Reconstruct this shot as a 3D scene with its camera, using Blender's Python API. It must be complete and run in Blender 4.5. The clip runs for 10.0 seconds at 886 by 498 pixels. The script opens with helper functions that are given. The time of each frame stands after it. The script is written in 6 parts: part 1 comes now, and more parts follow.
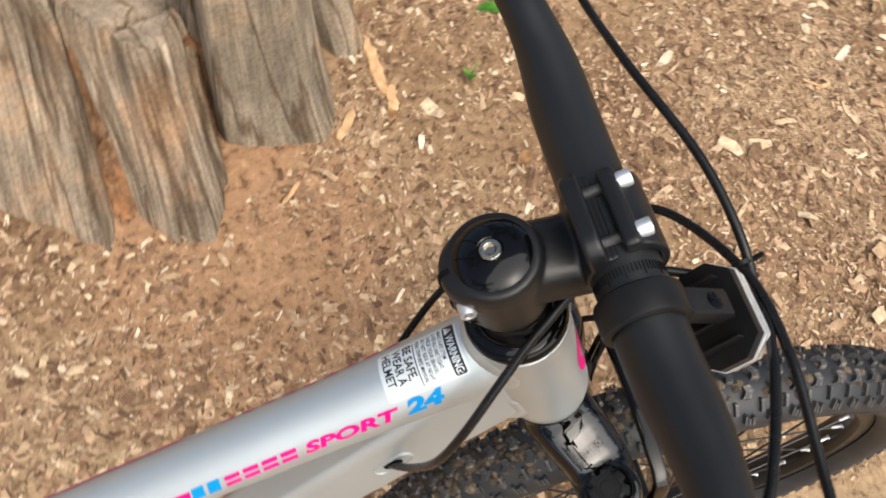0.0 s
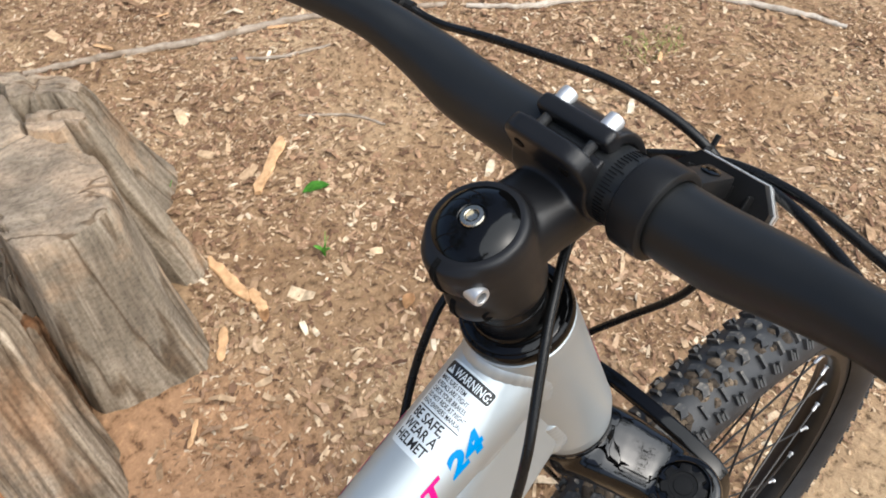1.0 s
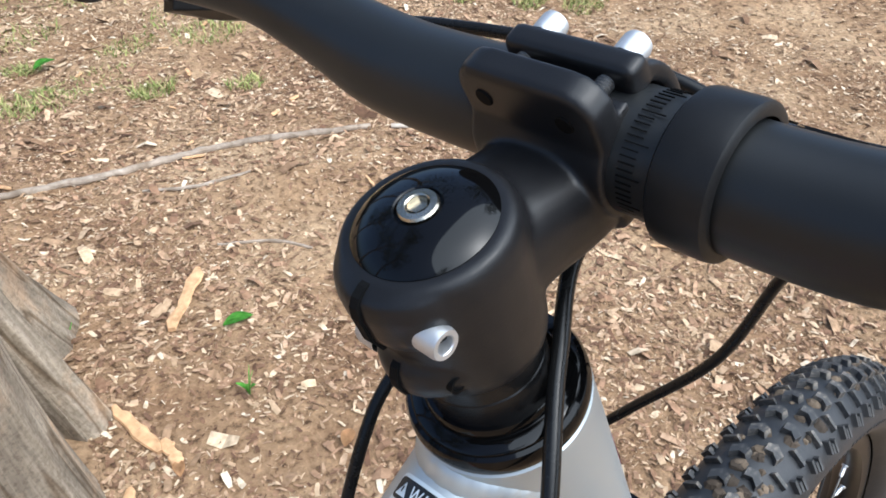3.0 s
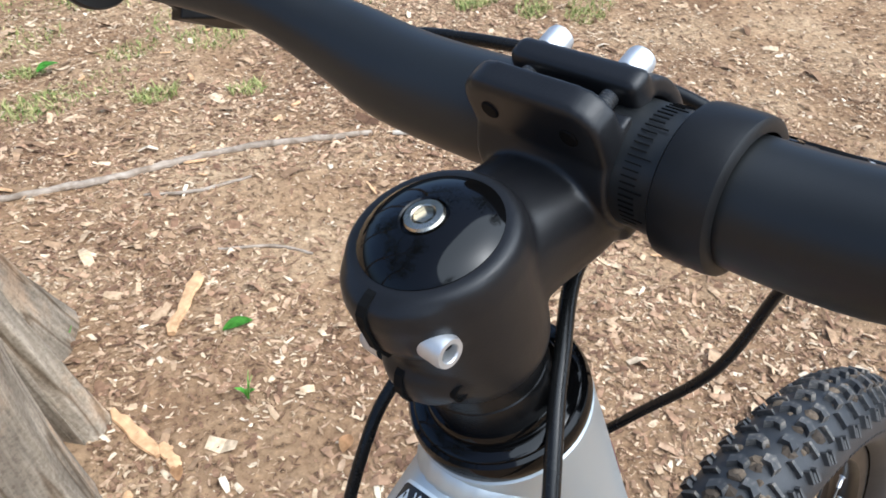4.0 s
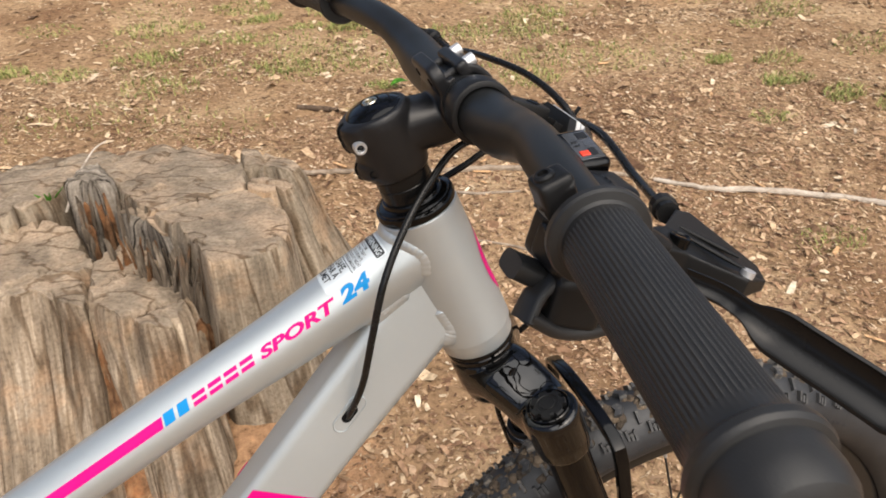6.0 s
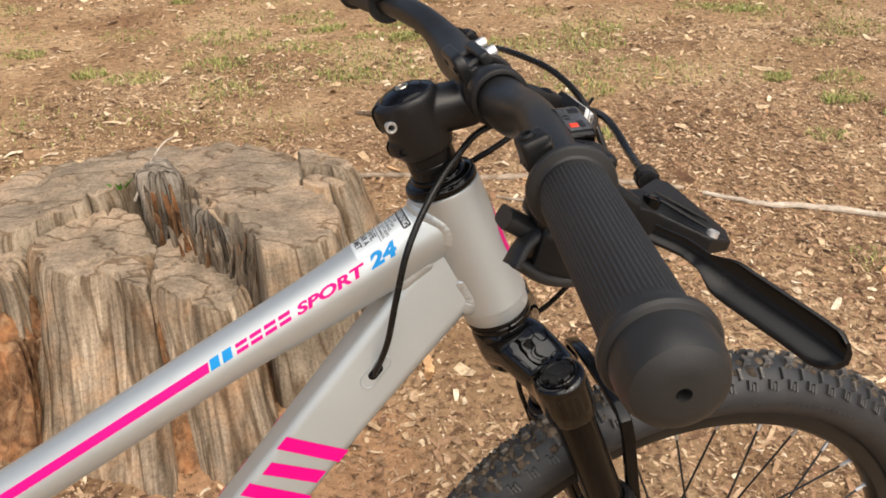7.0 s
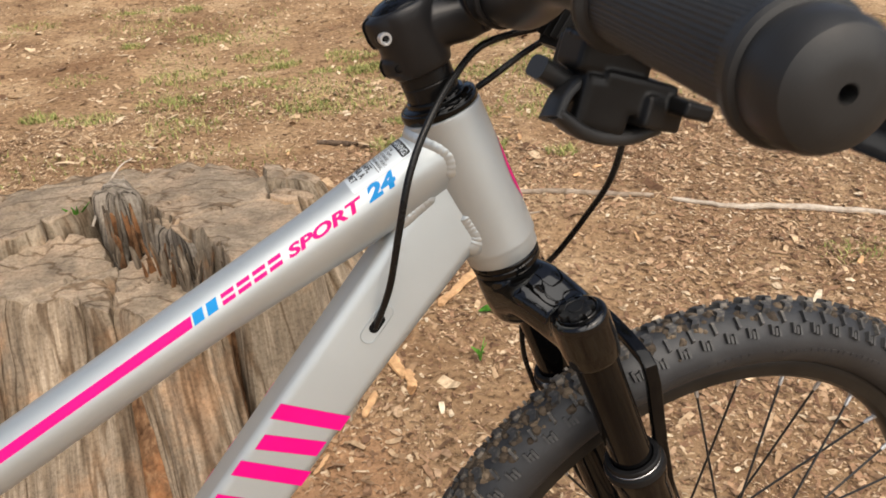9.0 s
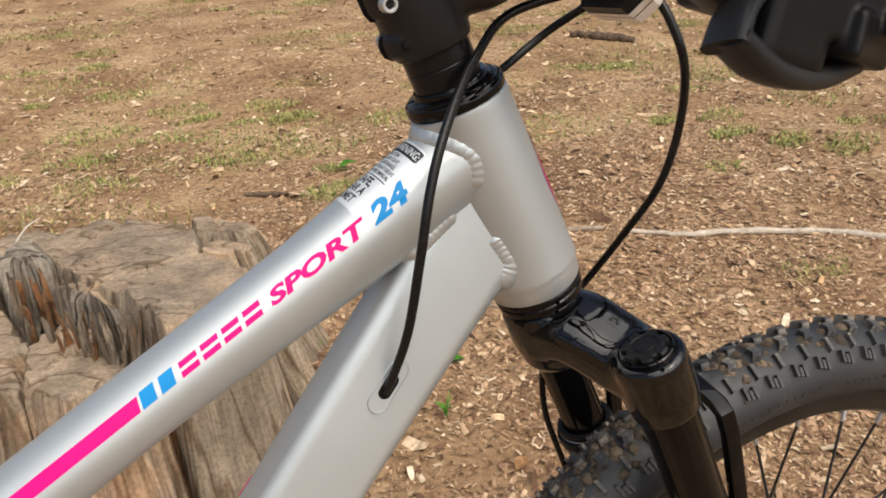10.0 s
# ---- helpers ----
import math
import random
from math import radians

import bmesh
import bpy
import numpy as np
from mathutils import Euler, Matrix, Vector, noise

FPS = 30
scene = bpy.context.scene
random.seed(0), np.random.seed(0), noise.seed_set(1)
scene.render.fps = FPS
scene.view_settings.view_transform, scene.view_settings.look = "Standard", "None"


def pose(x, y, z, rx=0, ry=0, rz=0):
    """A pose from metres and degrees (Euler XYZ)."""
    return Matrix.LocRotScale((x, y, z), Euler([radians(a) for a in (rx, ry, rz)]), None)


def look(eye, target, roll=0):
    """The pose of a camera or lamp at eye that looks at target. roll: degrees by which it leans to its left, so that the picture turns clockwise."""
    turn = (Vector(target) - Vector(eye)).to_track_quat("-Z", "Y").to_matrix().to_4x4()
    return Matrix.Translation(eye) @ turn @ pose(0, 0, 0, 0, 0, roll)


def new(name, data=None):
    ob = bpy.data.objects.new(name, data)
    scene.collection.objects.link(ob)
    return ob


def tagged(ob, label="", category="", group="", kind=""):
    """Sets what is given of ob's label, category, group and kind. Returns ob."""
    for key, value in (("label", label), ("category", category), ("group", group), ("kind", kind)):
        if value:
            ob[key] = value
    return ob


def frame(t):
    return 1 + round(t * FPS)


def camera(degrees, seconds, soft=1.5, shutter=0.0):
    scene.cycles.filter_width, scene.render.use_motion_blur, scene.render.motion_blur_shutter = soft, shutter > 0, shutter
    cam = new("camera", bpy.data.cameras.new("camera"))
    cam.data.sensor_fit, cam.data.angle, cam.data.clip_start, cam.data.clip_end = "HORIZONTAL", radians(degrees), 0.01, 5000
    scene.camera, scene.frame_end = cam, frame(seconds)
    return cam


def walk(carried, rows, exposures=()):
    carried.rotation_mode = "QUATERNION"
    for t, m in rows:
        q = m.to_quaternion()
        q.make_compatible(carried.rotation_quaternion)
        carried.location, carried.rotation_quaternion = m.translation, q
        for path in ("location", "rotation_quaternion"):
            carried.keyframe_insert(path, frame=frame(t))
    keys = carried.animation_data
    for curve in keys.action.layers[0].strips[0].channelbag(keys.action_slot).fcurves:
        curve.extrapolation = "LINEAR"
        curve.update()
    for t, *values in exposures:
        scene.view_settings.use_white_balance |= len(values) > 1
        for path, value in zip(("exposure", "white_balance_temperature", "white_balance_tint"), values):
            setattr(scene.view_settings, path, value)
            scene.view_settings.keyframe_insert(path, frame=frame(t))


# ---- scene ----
cam = camera(57.95, 10.0, soft=1.7, shutter=0.25)
PATH = [
    (0, (-0.0913, -0.0284, 1.1707), (0.1175, 0.3566, 0.2717), 17.57),
    (0.5, (-0.1398, -0.0451, 1.1344), (0.1981, 0.4158, 0.3137), 7.74),
    (1, (-0.1464, -0.0563, 1.0835), (0.2863, 0.4511, 0.3382), 3.19),
    (1.5, (-0.1453, -0.0532, 1.0160), (0.3498, 0.4785, 0.3288), 2.47),
    (2, (-0.1277, -0.0400, 0.9835), (0.4135, 0.4989, 0.3381), 2.74),
    (2.5, (-0.1070, -0.0160, 0.9714), (0.4623, 0.5222, 0.3499), 3.23),
    (2.7, (-0.1014, -0.0107, 0.9679), (0.4615, 0.5408, 0.3523), 2.53),
    (3.8, (-0.0999, -0.0042, 0.9660), (0.4778, 0.5371, 0.3550), 3.45),
    (4, (-0.1029, -0.0071, 0.9691), (0.4668, 0.5459, 0.3611), 3.34),
    (4.5, (-0.1123, -0.0429, 0.9850), (0.4123, 0.5586, 0.3824), 2.64),
    (5, (-0.1181, -0.1375, 1.0182), (0.3160, 0.5411, 0.4257), 1.29),
    (5.5, (-0.1115, -0.2568, 1.0424), (0.2275, 0.4874, 0.4668), 0.82),
    (6, (-0.0958, -0.3431, 1.0640), (0.1582, 0.4434, 0.5011), 0.32),
    (7.5, (-0.0886, -0.4132, 1.0722), (0.0974, 0.4049, 0.5281), -0.22),
    (8, (-0.0912, -0.4161, 1.0751), (0.1054, 0.4048, 0.5388), -0.56),
    (8.5, (-0.1031, -0.4181, 1.0531), (0.1127, 0.4083, 0.5329), -1.03),
    (9, (-0.1191, -0.3990, 0.9751), (0.1259, 0.4343, 0.4796), -1.61),
    (9.5, (-0.1290, -0.3420, 0.9334), (0.1619, 0.4924, 0.4653), -2.09),
    (10, (-0.1395, -0.2786, 0.9057), (0.2066, 0.5490, 0.4637), -2.37),
]
EXPOSURES = [(0.0, 0.77, 6250, 6), (0.5, 0.72, 5850, 4), (1.0, 0.78, 5800, 4), (1.5, 0.8, 5700, 5), (2.0, 0.78, 5760, 5), (2.5, 0.89, 5480, 4), (4.0, 1.04, 5200, 3), (5.0, 0.84, 5700, 4), (6.0, 0.62, 6400, 8), (7.5, 0.6, 6650, 8), (8.5, 0.56, 6600, 8), (10.0, 0.49, 6450, 7)]
walk(cam, [(t, look(eye, target, roll)) for t, eye, target, roll in PATH], EXPOSURES)

# ---------------------------------------------------------------- light
world = bpy.data.worlds.new("world")
scene.world = world
world.use_nodes = True
wn = world.node_tree
sky = wn.nodes.new("ShaderNodeTexSky")
sky.sky_type, sky.sun_disc = "NISHITA", False
sky.sun_elevation, sky.sun_rotation = radians(56), radians(165)
sky.air_density, sky.dust_density, sky.ozone_density = 0.7, 6.0, 0.4
wn.nodes["Background"].inputs[1].default_value = 0.142
wn.links.new(sky.outputs[0], wn.nodes["Background"].inputs[0])
sun = new("sun", bpy.data.lights.new("sun", "SUN"))
sun.data.energy, sun.data.angle, sun.data.color = 2.35, radians(100), (1.0, 0.94, 0.85)
SUN_FROM = Vector((math.sin(radians(165)) * math.cos(radians(56)), math.cos(radians(165)) * math.cos(radians(56)), math.sin(radians(56))))
sun.matrix_world = look(SUN_FROM * 10, (0, 0, 0))


# ---------------------------------------------------------------- materials
def material(name):
    m = bpy.data.materials.new(name)
    m.use_nodes = True
    return m, m.node_tree.nodes, m.node_tree.links, m.node_tree.nodes["Principled BSDF"]


def node(nodes, kind, **settings):
    n = nodes.new(kind)
    for key, value in settings.items():
        n.inputs[key.replace("_", " ")].default_value = value
    return n


def ramp(nodes, stops):
    r = nodes.new("ShaderNodeValToRGB")
    while len(r.color_ramp.elements) < len(stops):
        r.color_ramp.elements.new(0.5)
    for e, (p, c) in zip(r.color_ramp.elements, stops):
        e.position, e.color = p, (*c, 1)
    return r


def surface(name, a, b, rough, scale, metal=0.0, bump=0.1, fine=400.0, dist=0.0004, coat=0.0, rough_vary=0.08, aniso=(1, 1, 1), specular=0.5):
    """Two tones mixed by a coarse noise, a fine noise for relief and gloss."""
    m, n, l, p = material(name)
    tc = n.new("ShaderNodeTexCoord")
    mp = n.new("ShaderNodeMapping")
    mp.inputs["Scale"].default_value = aniso
    l.new(tc.outputs["Object"], mp.inputs[0])
    big = node(n, "ShaderNodeTexNoise", Scale=scale, Detail=6.0, Roughness=0.6)
    small = node(n, "ShaderNodeTexNoise", Scale=fine, Detail=3.0)
    l.new(mp.outputs[0], big.inputs["Vector"])
    l.new(mp.outputs[0], small.inputs["Vector"])
    r = ramp(n, [(0.32, a), (0.7, b)])
    l.new(big.outputs["Fac"], r.inputs[0])
    l.new(r.outputs[0], p.inputs["Base Color"])
    mr = n.new("ShaderNodeMapRange")
    mr.inputs["To Min"].default_value, mr.inputs["To Max"].default_value = max(0.02, rough - rough_vary), min(1, rough + rough_vary)
    l.new(big.outputs["Fac"], mr.inputs["Value"])
    l.new(mr.outputs[0], p.inputs["Roughness"])
    p.inputs["Metallic"].default_value = metal
    p.inputs["Specular IOR Level"].default_value = specular
    p.inputs["Coat Weight"].default_value = coat
    p.inputs["Coat Roughness"].default_value = 0.08
    if bump:
        bp = n.new("ShaderNodeBump")
        bp.inputs["Strength"].default_value, bp.inputs["Distance"].default_value = bump, dist
        l.new(small.outputs["Fac"], bp.inputs["Height"])
        l.new(bp.outputs[0], p.inputs["Normal"])
    return m


SILVER = surface("silver_paint", (0.445, 0.482, 0.494), (0.482, 0.520, 0.532), 0.46, 9, metal=0.68, bump=0.10, fine=3200, dist=0.0001, coat=0.22, rough_vary=0.03)
WELD = surface("weld_bead_paint", (0.455, 0.492, 0.504), (0.492, 0.530, 0.542), 0.40, 30, metal=0.68, bump=0.08, fine=900, dist=0.0002, coat=0.3)
MATTE_BLACK = surface("satin_black_paint", (0.006, 0.006, 0.0065), (0.009, 0.009, 0.010), 0.37, 14, bump=0.28, fine=1700, dist=0.00014, specular=0.33)
BAR_BLACK = surface("matte_black_bar", (0.006, 0.0065, 0.0067), (0.0085, 0.0092, 0.0095), 0.42, 10, bump=0.2, fine=1900, dist=0.0001, specular=0.42)
GLOSS_BLACK = surface("gloss_black_paint", (0.0016, 0.0016, 0.0017), (0.0024, 0.0024, 0.0026), 0.06, 18, bump=0.03, fine=500, dist=0.0001, rough_vary=0.03, specular=0.27)
LACQUER = surface("lacquered_black_paint", (0.0012, 0.0012, 0.0013), (0.0020, 0.0020, 0.0021), 0.045, 18, bump=0.05, fine=300, dist=0.0001, rough_vary=0.02, specular=0.55)
SEMI_BLACK = surface("semi_gloss_black", (0.004, 0.004, 0.0042), (0.007, 0.007, 0.0072), 0.25, 18, bump=0.05, fine=700, dist=0.0001, specular=0.22)
PLASTIC = surface("black_plastic", (0.006, 0.006, 0.0062), (0.010, 0.010, 0.0103), 0.40, 40, bump=0.2, fine=1500, dist=0.00015, specular=0.22)
RUBBER = surface("black_rubber_grip", (0.014, 0.014, 0.0142), (0.020, 0.020, 0.0200), 0.44, 30, bump=0.3, fine=1300, dist=0.0002, specular=0.34)
CABLE = surface("cable_housing", (0.006, 0.006, 0.006), (0.009, 0.009, 0.009), 0.27, 60, bump=0.05, fine=900, dist=0.0001, specular=0.24)
SHANK = surface("dull_bolt_thread", (0.10, 0.10, 0.10), (0.16, 0.16, 0.16), 0.45, 120, metal=0.8, bump=0)
STEEL = surface("zinc_bolt", (0.50, 0.51, 0.52), (0.62, 0.63, 0.64), 0.45, 120, metal=0.8, bump=0.2, fine=1500, dist=0.0001)
GOLDSTEEL = surface("nickel_bolt", (0.42, 0.38, 0.30), (0.54, 0.50, 0.41), 0.25, 150, metal=1.0, bump=0.1, fine=1500, dist=0.0001)
# near-black that paints the shade inside holes and splits; also the bar's alignment marks
HOLE_SHADE_AND_MARKS = surface("hole_shade_and_marks", (0.002, 0.002, 0.002), (0.004, 0.004, 0.004), 0.7, 50, bump=0, specular=0.1)
CHROME = surface("silver_reflector", (0.66, 0.66, 0.65), (0.86, 0.86, 0.85), 0.2, 260, metal=0.35, bump=0.5, fine=700, dist=0.0006)
PINK = surface("pink_decal", (0.58, 0.001, 0.155), (0.63, 0.002, 0.175), 0.38, 25, bump=0, specular=0.14)
BLUE = surface("blue_decal", (0.002, 0.185, 0.47), (0.003, 0.210, 0.52), 0.38, 25, bump=0, specular=0.22)
LABEL = surface("clear_white_label", (0.60, 0.65, 0.67), (0.64, 0.69, 0.71), 0.40, 20, metal=0.35, bump=0, coat=0.4)
INK = surface("black_ink", (0.006, 0.006, 0.006), (0.012, 0.012, 0.012), 0.35, 60, bump=0)
ALUMINIUM = surface("polished_port_edge", (0.6, 0.6, 0.6), (0.7, 0.7, 0.7), 0.25, 80, metal=0.9, bump=0)
WINDOW = surface("dark_glossy_window", (0.03, 0.032, 0.034), (0.06, 0.062, 0.066), 0.08, 40, bump=0, coat=0.5, specular=0.6)
RED = surface("red_indicator", (0.55, 0.03, 0.015), (0.65, 0.05, 0.02), 0.3, 60, bump=0)


def tyre_material():
    m, n, l, p = material("dusty_tyre_rubber")
    tc = n.new("ShaderNodeTexCoord")
    a = node(n, "ShaderNodeTexNoise", Scale=28.0, Detail=8.0, Roughness=0.65)
    b = node(n, "ShaderNodeTexNoise", Scale=420.0, Detail=3.0)
    l.new(tc.outputs["Object"], a.inputs["Vector"])
    l.new(tc.outputs["Object"], b.inputs["Vector"])
    r = ramp(n, [(0.46, (0.014, 0.0150, 0.0172)), (0.64, (0.022, 0.0228, 0.0248)), (0.86, (0.060, 0.054, 0.046))])
    l.new(a.outputs["Fac"], r.inputs[0])
    l.new(r.outputs[0], p.inputs["Base Color"])
    p.inputs["Roughness"].default_value = 0.55
    bp = n.new("ShaderNodeBump")
    bp.inputs["Strength"].default_value, bp.inputs["Distance"].default_value = 0.3, 0.0005
    l.new(b.outputs["Fac"], bp.inputs["Height"])
    l.new(bp.outputs[0], p.inputs["Normal"])
    return m


def knob_material():
    m, n, l, p = material("muddy_tread_rubber")
    tc = n.new("ShaderNodeTexCoord")
    oi = n.new("ShaderNodeObjectInfo")
    gi = n.new("ShaderNodeNewGeometry")
    a = node(n, "ShaderNodeTexNoise", Scale=160.0, Detail=5.0, Roughness=0.7)
    l.new(tc.outputs["Object"], a.inputs["Vector"])
    s = n.new("ShaderNodeMath")
    s.operation = "ADD"
    l.new(oi.outputs["Random"], s.inputs[0])
    l.new(gi.outputs["Random Per Island"], s.inputs[1])
    s2 = n.new("ShaderNodeMath")
    s2.operation = "MULTIPLY_ADD"
    s2.inputs[1].default_value, s2.inputs[2].default_value = 0.16, -0.13
    l.new(s.outputs[0], s2.inputs[0])
    s3 = n.new("ShaderNodeMath")
    s3.operation = "ADD"
    l.new(a.outputs["Fac"], s3.inputs[0])
    l.new(s2.outputs[0], s3.inputs[1])
    r = ramp(n, [(0.42, (0.020, 0.021, 0.023)), (0.55, (0.055, 0.052, 0.048)), (0.72, (0.18, 0.155, 0.125))])
    l.new(s3.outputs[0], r.inputs[0])
    l.new(r.outputs[0], p.inputs["Base Color"])
    p.inputs["Roughness"].default_value = 0.6
    return m


TYRE, KNOB = tyre_material(), knob_material()
SIDE_KNOB = surface("side_knob_rubber", (0.030, 0.030, 0.031), (0.070, 0.069, 0.067), 0.6, 60, bump=0.2, fine=900, dist=0.0002, specular=0.35)
RIM = surface("black_rim", (0.006, 0.0058, 0.0055), (0.016, 0.014, 0.012), 0.35, 30, bump=0.05, fine=600, specular=0.3)
SPOKE = surface("black_spoke", (0.008, 0.008, 0.008), (0.016, 0.016, 0.016), 0.35, 90, bump=0, specular=0.4)


def wood_material(name, tones, grain=(60, 60, 5), rust=(0.30, 0.12, 0.045), rust_at=(0.62, 0.74), bump=0.9):
    m, n, l, p = material(name)
    tc = n.new("ShaderNodeTexCoord")
    mp = n.new("ShaderNodeMapping")
    mp.inputs["Scale"].default_value = grain
    l.new(tc.outputs["Object"], mp.inputs[0])
    g = node(n, "ShaderNodeTexNoise", Scale=1.0, Detail=9.0, Roughness=0.60, Distortion=0.5)
    l.new(mp.outputs[0], g.inputs["Vector"])
    big = node(n, "ShaderNodeTexNoise", Scale=7.0, Detail=6.0, Roughness=0.65)
    l.new(tc.outputs["Object"], big.inputs["Vector"])
    r = ramp(n, tones)
    l.new(g.outputs["Fac"], r.inputs[0])
    rr = ramp(n, [(rust_at[0], (0, 0, 0)), (rust_at[1], (1, 1, 1))])
    l.new(big.outputs["Fac"], rr.inputs[0])
    mx = n.new("ShaderNodeMix")
    mx.data_type = "RGBA"
    l.new(rr.outputs[0], mx.inputs["Factor"])
    l.new(r.outputs[0], mx.inputs["A"])
    mx.inputs["B"].default_value = (*rust, 1)
    tone = n.new("ShaderNodeMix")
    tone.data_type, tone.blend_type = "RGBA", "MULTIPLY"
    tone.inputs["Factor"].default_value = 0.5
    l.new(mx.outputs["Result"], tone.inputs["A"])
    l.new(big.outputs["Color"], tone.inputs["B"])
    br = ramp(n, [(0.3, (0.55, 0.55, 0.56)), (0.7, (1.25, 1.2, 1.15))])
    l.new(big.outputs["Fac"], br.inputs[0])
    l.new(br.outputs[0], tone.inputs["B"])
    l.new(tone.outputs["Result"], p.inputs["Base Color"])
    p.inputs["Roughness"].default_value = 0.9
    p.inputs["Specular IOR Level"].default_value = 0.2
    bp = n.new("ShaderNodeBump")
    bp.inputs["Strength"].default_value, bp.inputs["Distance"].default_value = bump, 0.004
    l.new(g.outputs["Fac"], bp.inputs["Height"])
    l.new(bp.outputs[0], p.inputs["Normal"])
    return m


def stump_material(name, tones, stain, stain_at, crack_dark=0.30, fibre=(150, 9), split=(13, 1.5), bump=0.7, blotch=0.8, thin=1.0):
    """Weathered wood whose fibres and splits follow the grain laid out on each block."""
    m, n, l, p = material(name)
    tc = n.new("ShaderNodeTexCoord")

    def grain(scale, detail, rough):
        mp = n.new("ShaderNodeMapping")
        mp.inputs["Scale"].default_value = (*scale, 1)
        l.new(tc.outputs["UV"], mp.inputs[0])
        t = node(n, "ShaderNodeTexNoise", Scale=1.0, Detail=detail, Roughness=rough)
        l.new(mp.outputs[0], t.inputs["Vector"])
        return t

    def blend(kind, factor, a, b):
        x = n.new("ShaderNodeMix")
        x.data_type, x.blend_type = "RGBA", kind
        for key, v in (("Factor", factor), ("A", a), ("B", b)):
            if isinstance(v, (int, float)):
                x.inputs[key].default_value = v
            elif isinstance(v, tuple):
                x.inputs[key].default_value = (*v, 1)
            else:
                l.new(v, x.inputs[key])
        return x.outputs["Result"]

    fine, broad, cleft = grain(fibre, 6.0, 0.62), grain((fibre[0] * 0.12, fibre[1] * 0.4), 6.0, 0.62), grain(split, 3.0, 0.5)
    patch = node(n, "ShaderNodeTexNoise", Scale=8.0, Detail=6.0, Roughness=0.62)
    speck = node(n, "ShaderNodeTexNoise", Scale=160.0, Detail=4.0, Roughness=0.6)
    l.new(tc.outputs["Object"], patch.inputs["Vector"])
    l.new(tc.outputs["Object"], speck.inputs["Vector"])
    tone = ramp(n, tones)
    l.new(blend("MIX", 0.45, fine.outputs["Fac"], broad.outputs["Fac"]), tone.inputs[0])
    at = ramp(n, [(stain_at[0], (0, 0, 0)), (stain_at[1], (1, 1, 1))])
    l.new(patch.outputs["Fac"], at.inputs[0])
    col = blend("MIX", at.outputs[0], tone.outputs[0], blend("MULTIPLY", 0.75, stain, tone.outputs[0]))
    lift = ramp(n, [(0.35, (0.70, 0.70, 0.71)), (0.68, (1.25, 1.22, 1.18))])
    l.new(broad.outputs["Fac"], lift.inputs[0])
    col = blend("MULTIPLY", blotch, col, lift.outputs[0])
    sp = ramp(n, [(0.36, (0.62, 0.60, 0.58)), (0.55, (1.05, 1.05, 1.05))])
    l.new(speck.outputs["Fac"], sp.inputs[0])
    col = blend("MULTIPLY", 0.7, col, sp.outputs[0])
    c = crack_dark
    line = ramp(n, [(0.494 - 0.024 * thin, (1, 1, 1)), (0.494, (c, c * 0.9, c * 0.8)), (0.506, (c, c * 0.9, c * 0.8)), (0.506 + 0.024 * thin, (1, 1, 1))])
    l.new(cleft.outputs["Fac"], line.inputs[0])
    l.new(blend("MULTIPLY", 1.0, col, line.outputs[0]), p.inputs["Base Color"])
    p.inputs["Roughness"].default_value = 0.9
    p.inputs["Specular IOR Level"].default_value = 0.2
    relief = blend("MULTIPLY", 1.0, blend("MIX", 0.3, fine.outputs["Fac"], speck.outputs["Fac"]), line.outputs[0])
    bp = n.new("ShaderNodeBump")
    bp.inputs["Strength"].default_value, bp.inputs["Distance"].default_value = bump, 0.006
    l.new(relief, bp.inputs["Height"])
    l.new(bp.outputs[0], p.inputs["Normal"])
    return m


STUMP_SIDE = stump_material("weathered_stump_side", [(0.32, (0.179, 0.140, 0.102)), (0.45, (0.224, 0.183, 0.132)), (0.55, (0.297, 0.246, 0.183)), (0.68, (0.418, 0.355, 0.271))], (0.95, 0.70, 0.48), (0.52, 0.74), crack_dark=0.52)
STUMP_LOW = stump_material("weathered_brown_stump_side", [(0.32, (0.126, 0.091, 0.057)), (0.45, (0.183, 0.140, 0.096)), (0.55, (0.269, 0.214, 0.155)), (0.68, (0.426, 0.357, 0.272))], (0.90, 0.62, 0.40), (0.48, 0.70), crack_dark=0.52)
STUMP_TOP = stump_material("weathered_stump_top", [(0.30, (0.141, 0.107, 0.076)), (0.44, (0.199, 0.157, 0.113)), (0.56, (0.260, 0.209, 0.154)), (0.74, (0.358, 0.300, 0.228))], (0.92, 0.74, 0.56), (0.46, 0.70), crack_dark=0.55, fibre=(110, 30), split=(16, 5.0), bump=1.2, blotch=0.45, thin=0.5)
SPLINTER = stump_material("grey_splintered_wood", [(0.34, (0.05, 0.042, 0.034)), (0.48, (0.16, 0.138, 0.112)), (0.58, (0.27, 0.24, 0.20)), (0.70, (0.42, 0.38, 0.32))], (0.80, 0.62, 0.45), (0.60, 0.80), crack_dark=0.15, split=(40, 2.0))
SHARD = wood_material("grey_brown_shard", [(0.3, (0.045, 0.034, 0.025)), (0.5, (0.14, 0.112, 0.083)), (0.7, (0.30, 0.25, 0.19))], grain=(150, 150, 12), rust=(0.22, 0.11, 0.05), rust_at=(0.55, 0.75))
ROT = wood_material("rotten_brown_wood", [(0.3, (0.045, 0.021, 0.010)), (0.5, (0.150, 0.079, 0.039)), (0.7, (0.285, 0.180, 0.101))], grain=(60, 60, 40), rust=(0.38, 0.17, 0.07), rust_at=(0.5, 0.7))


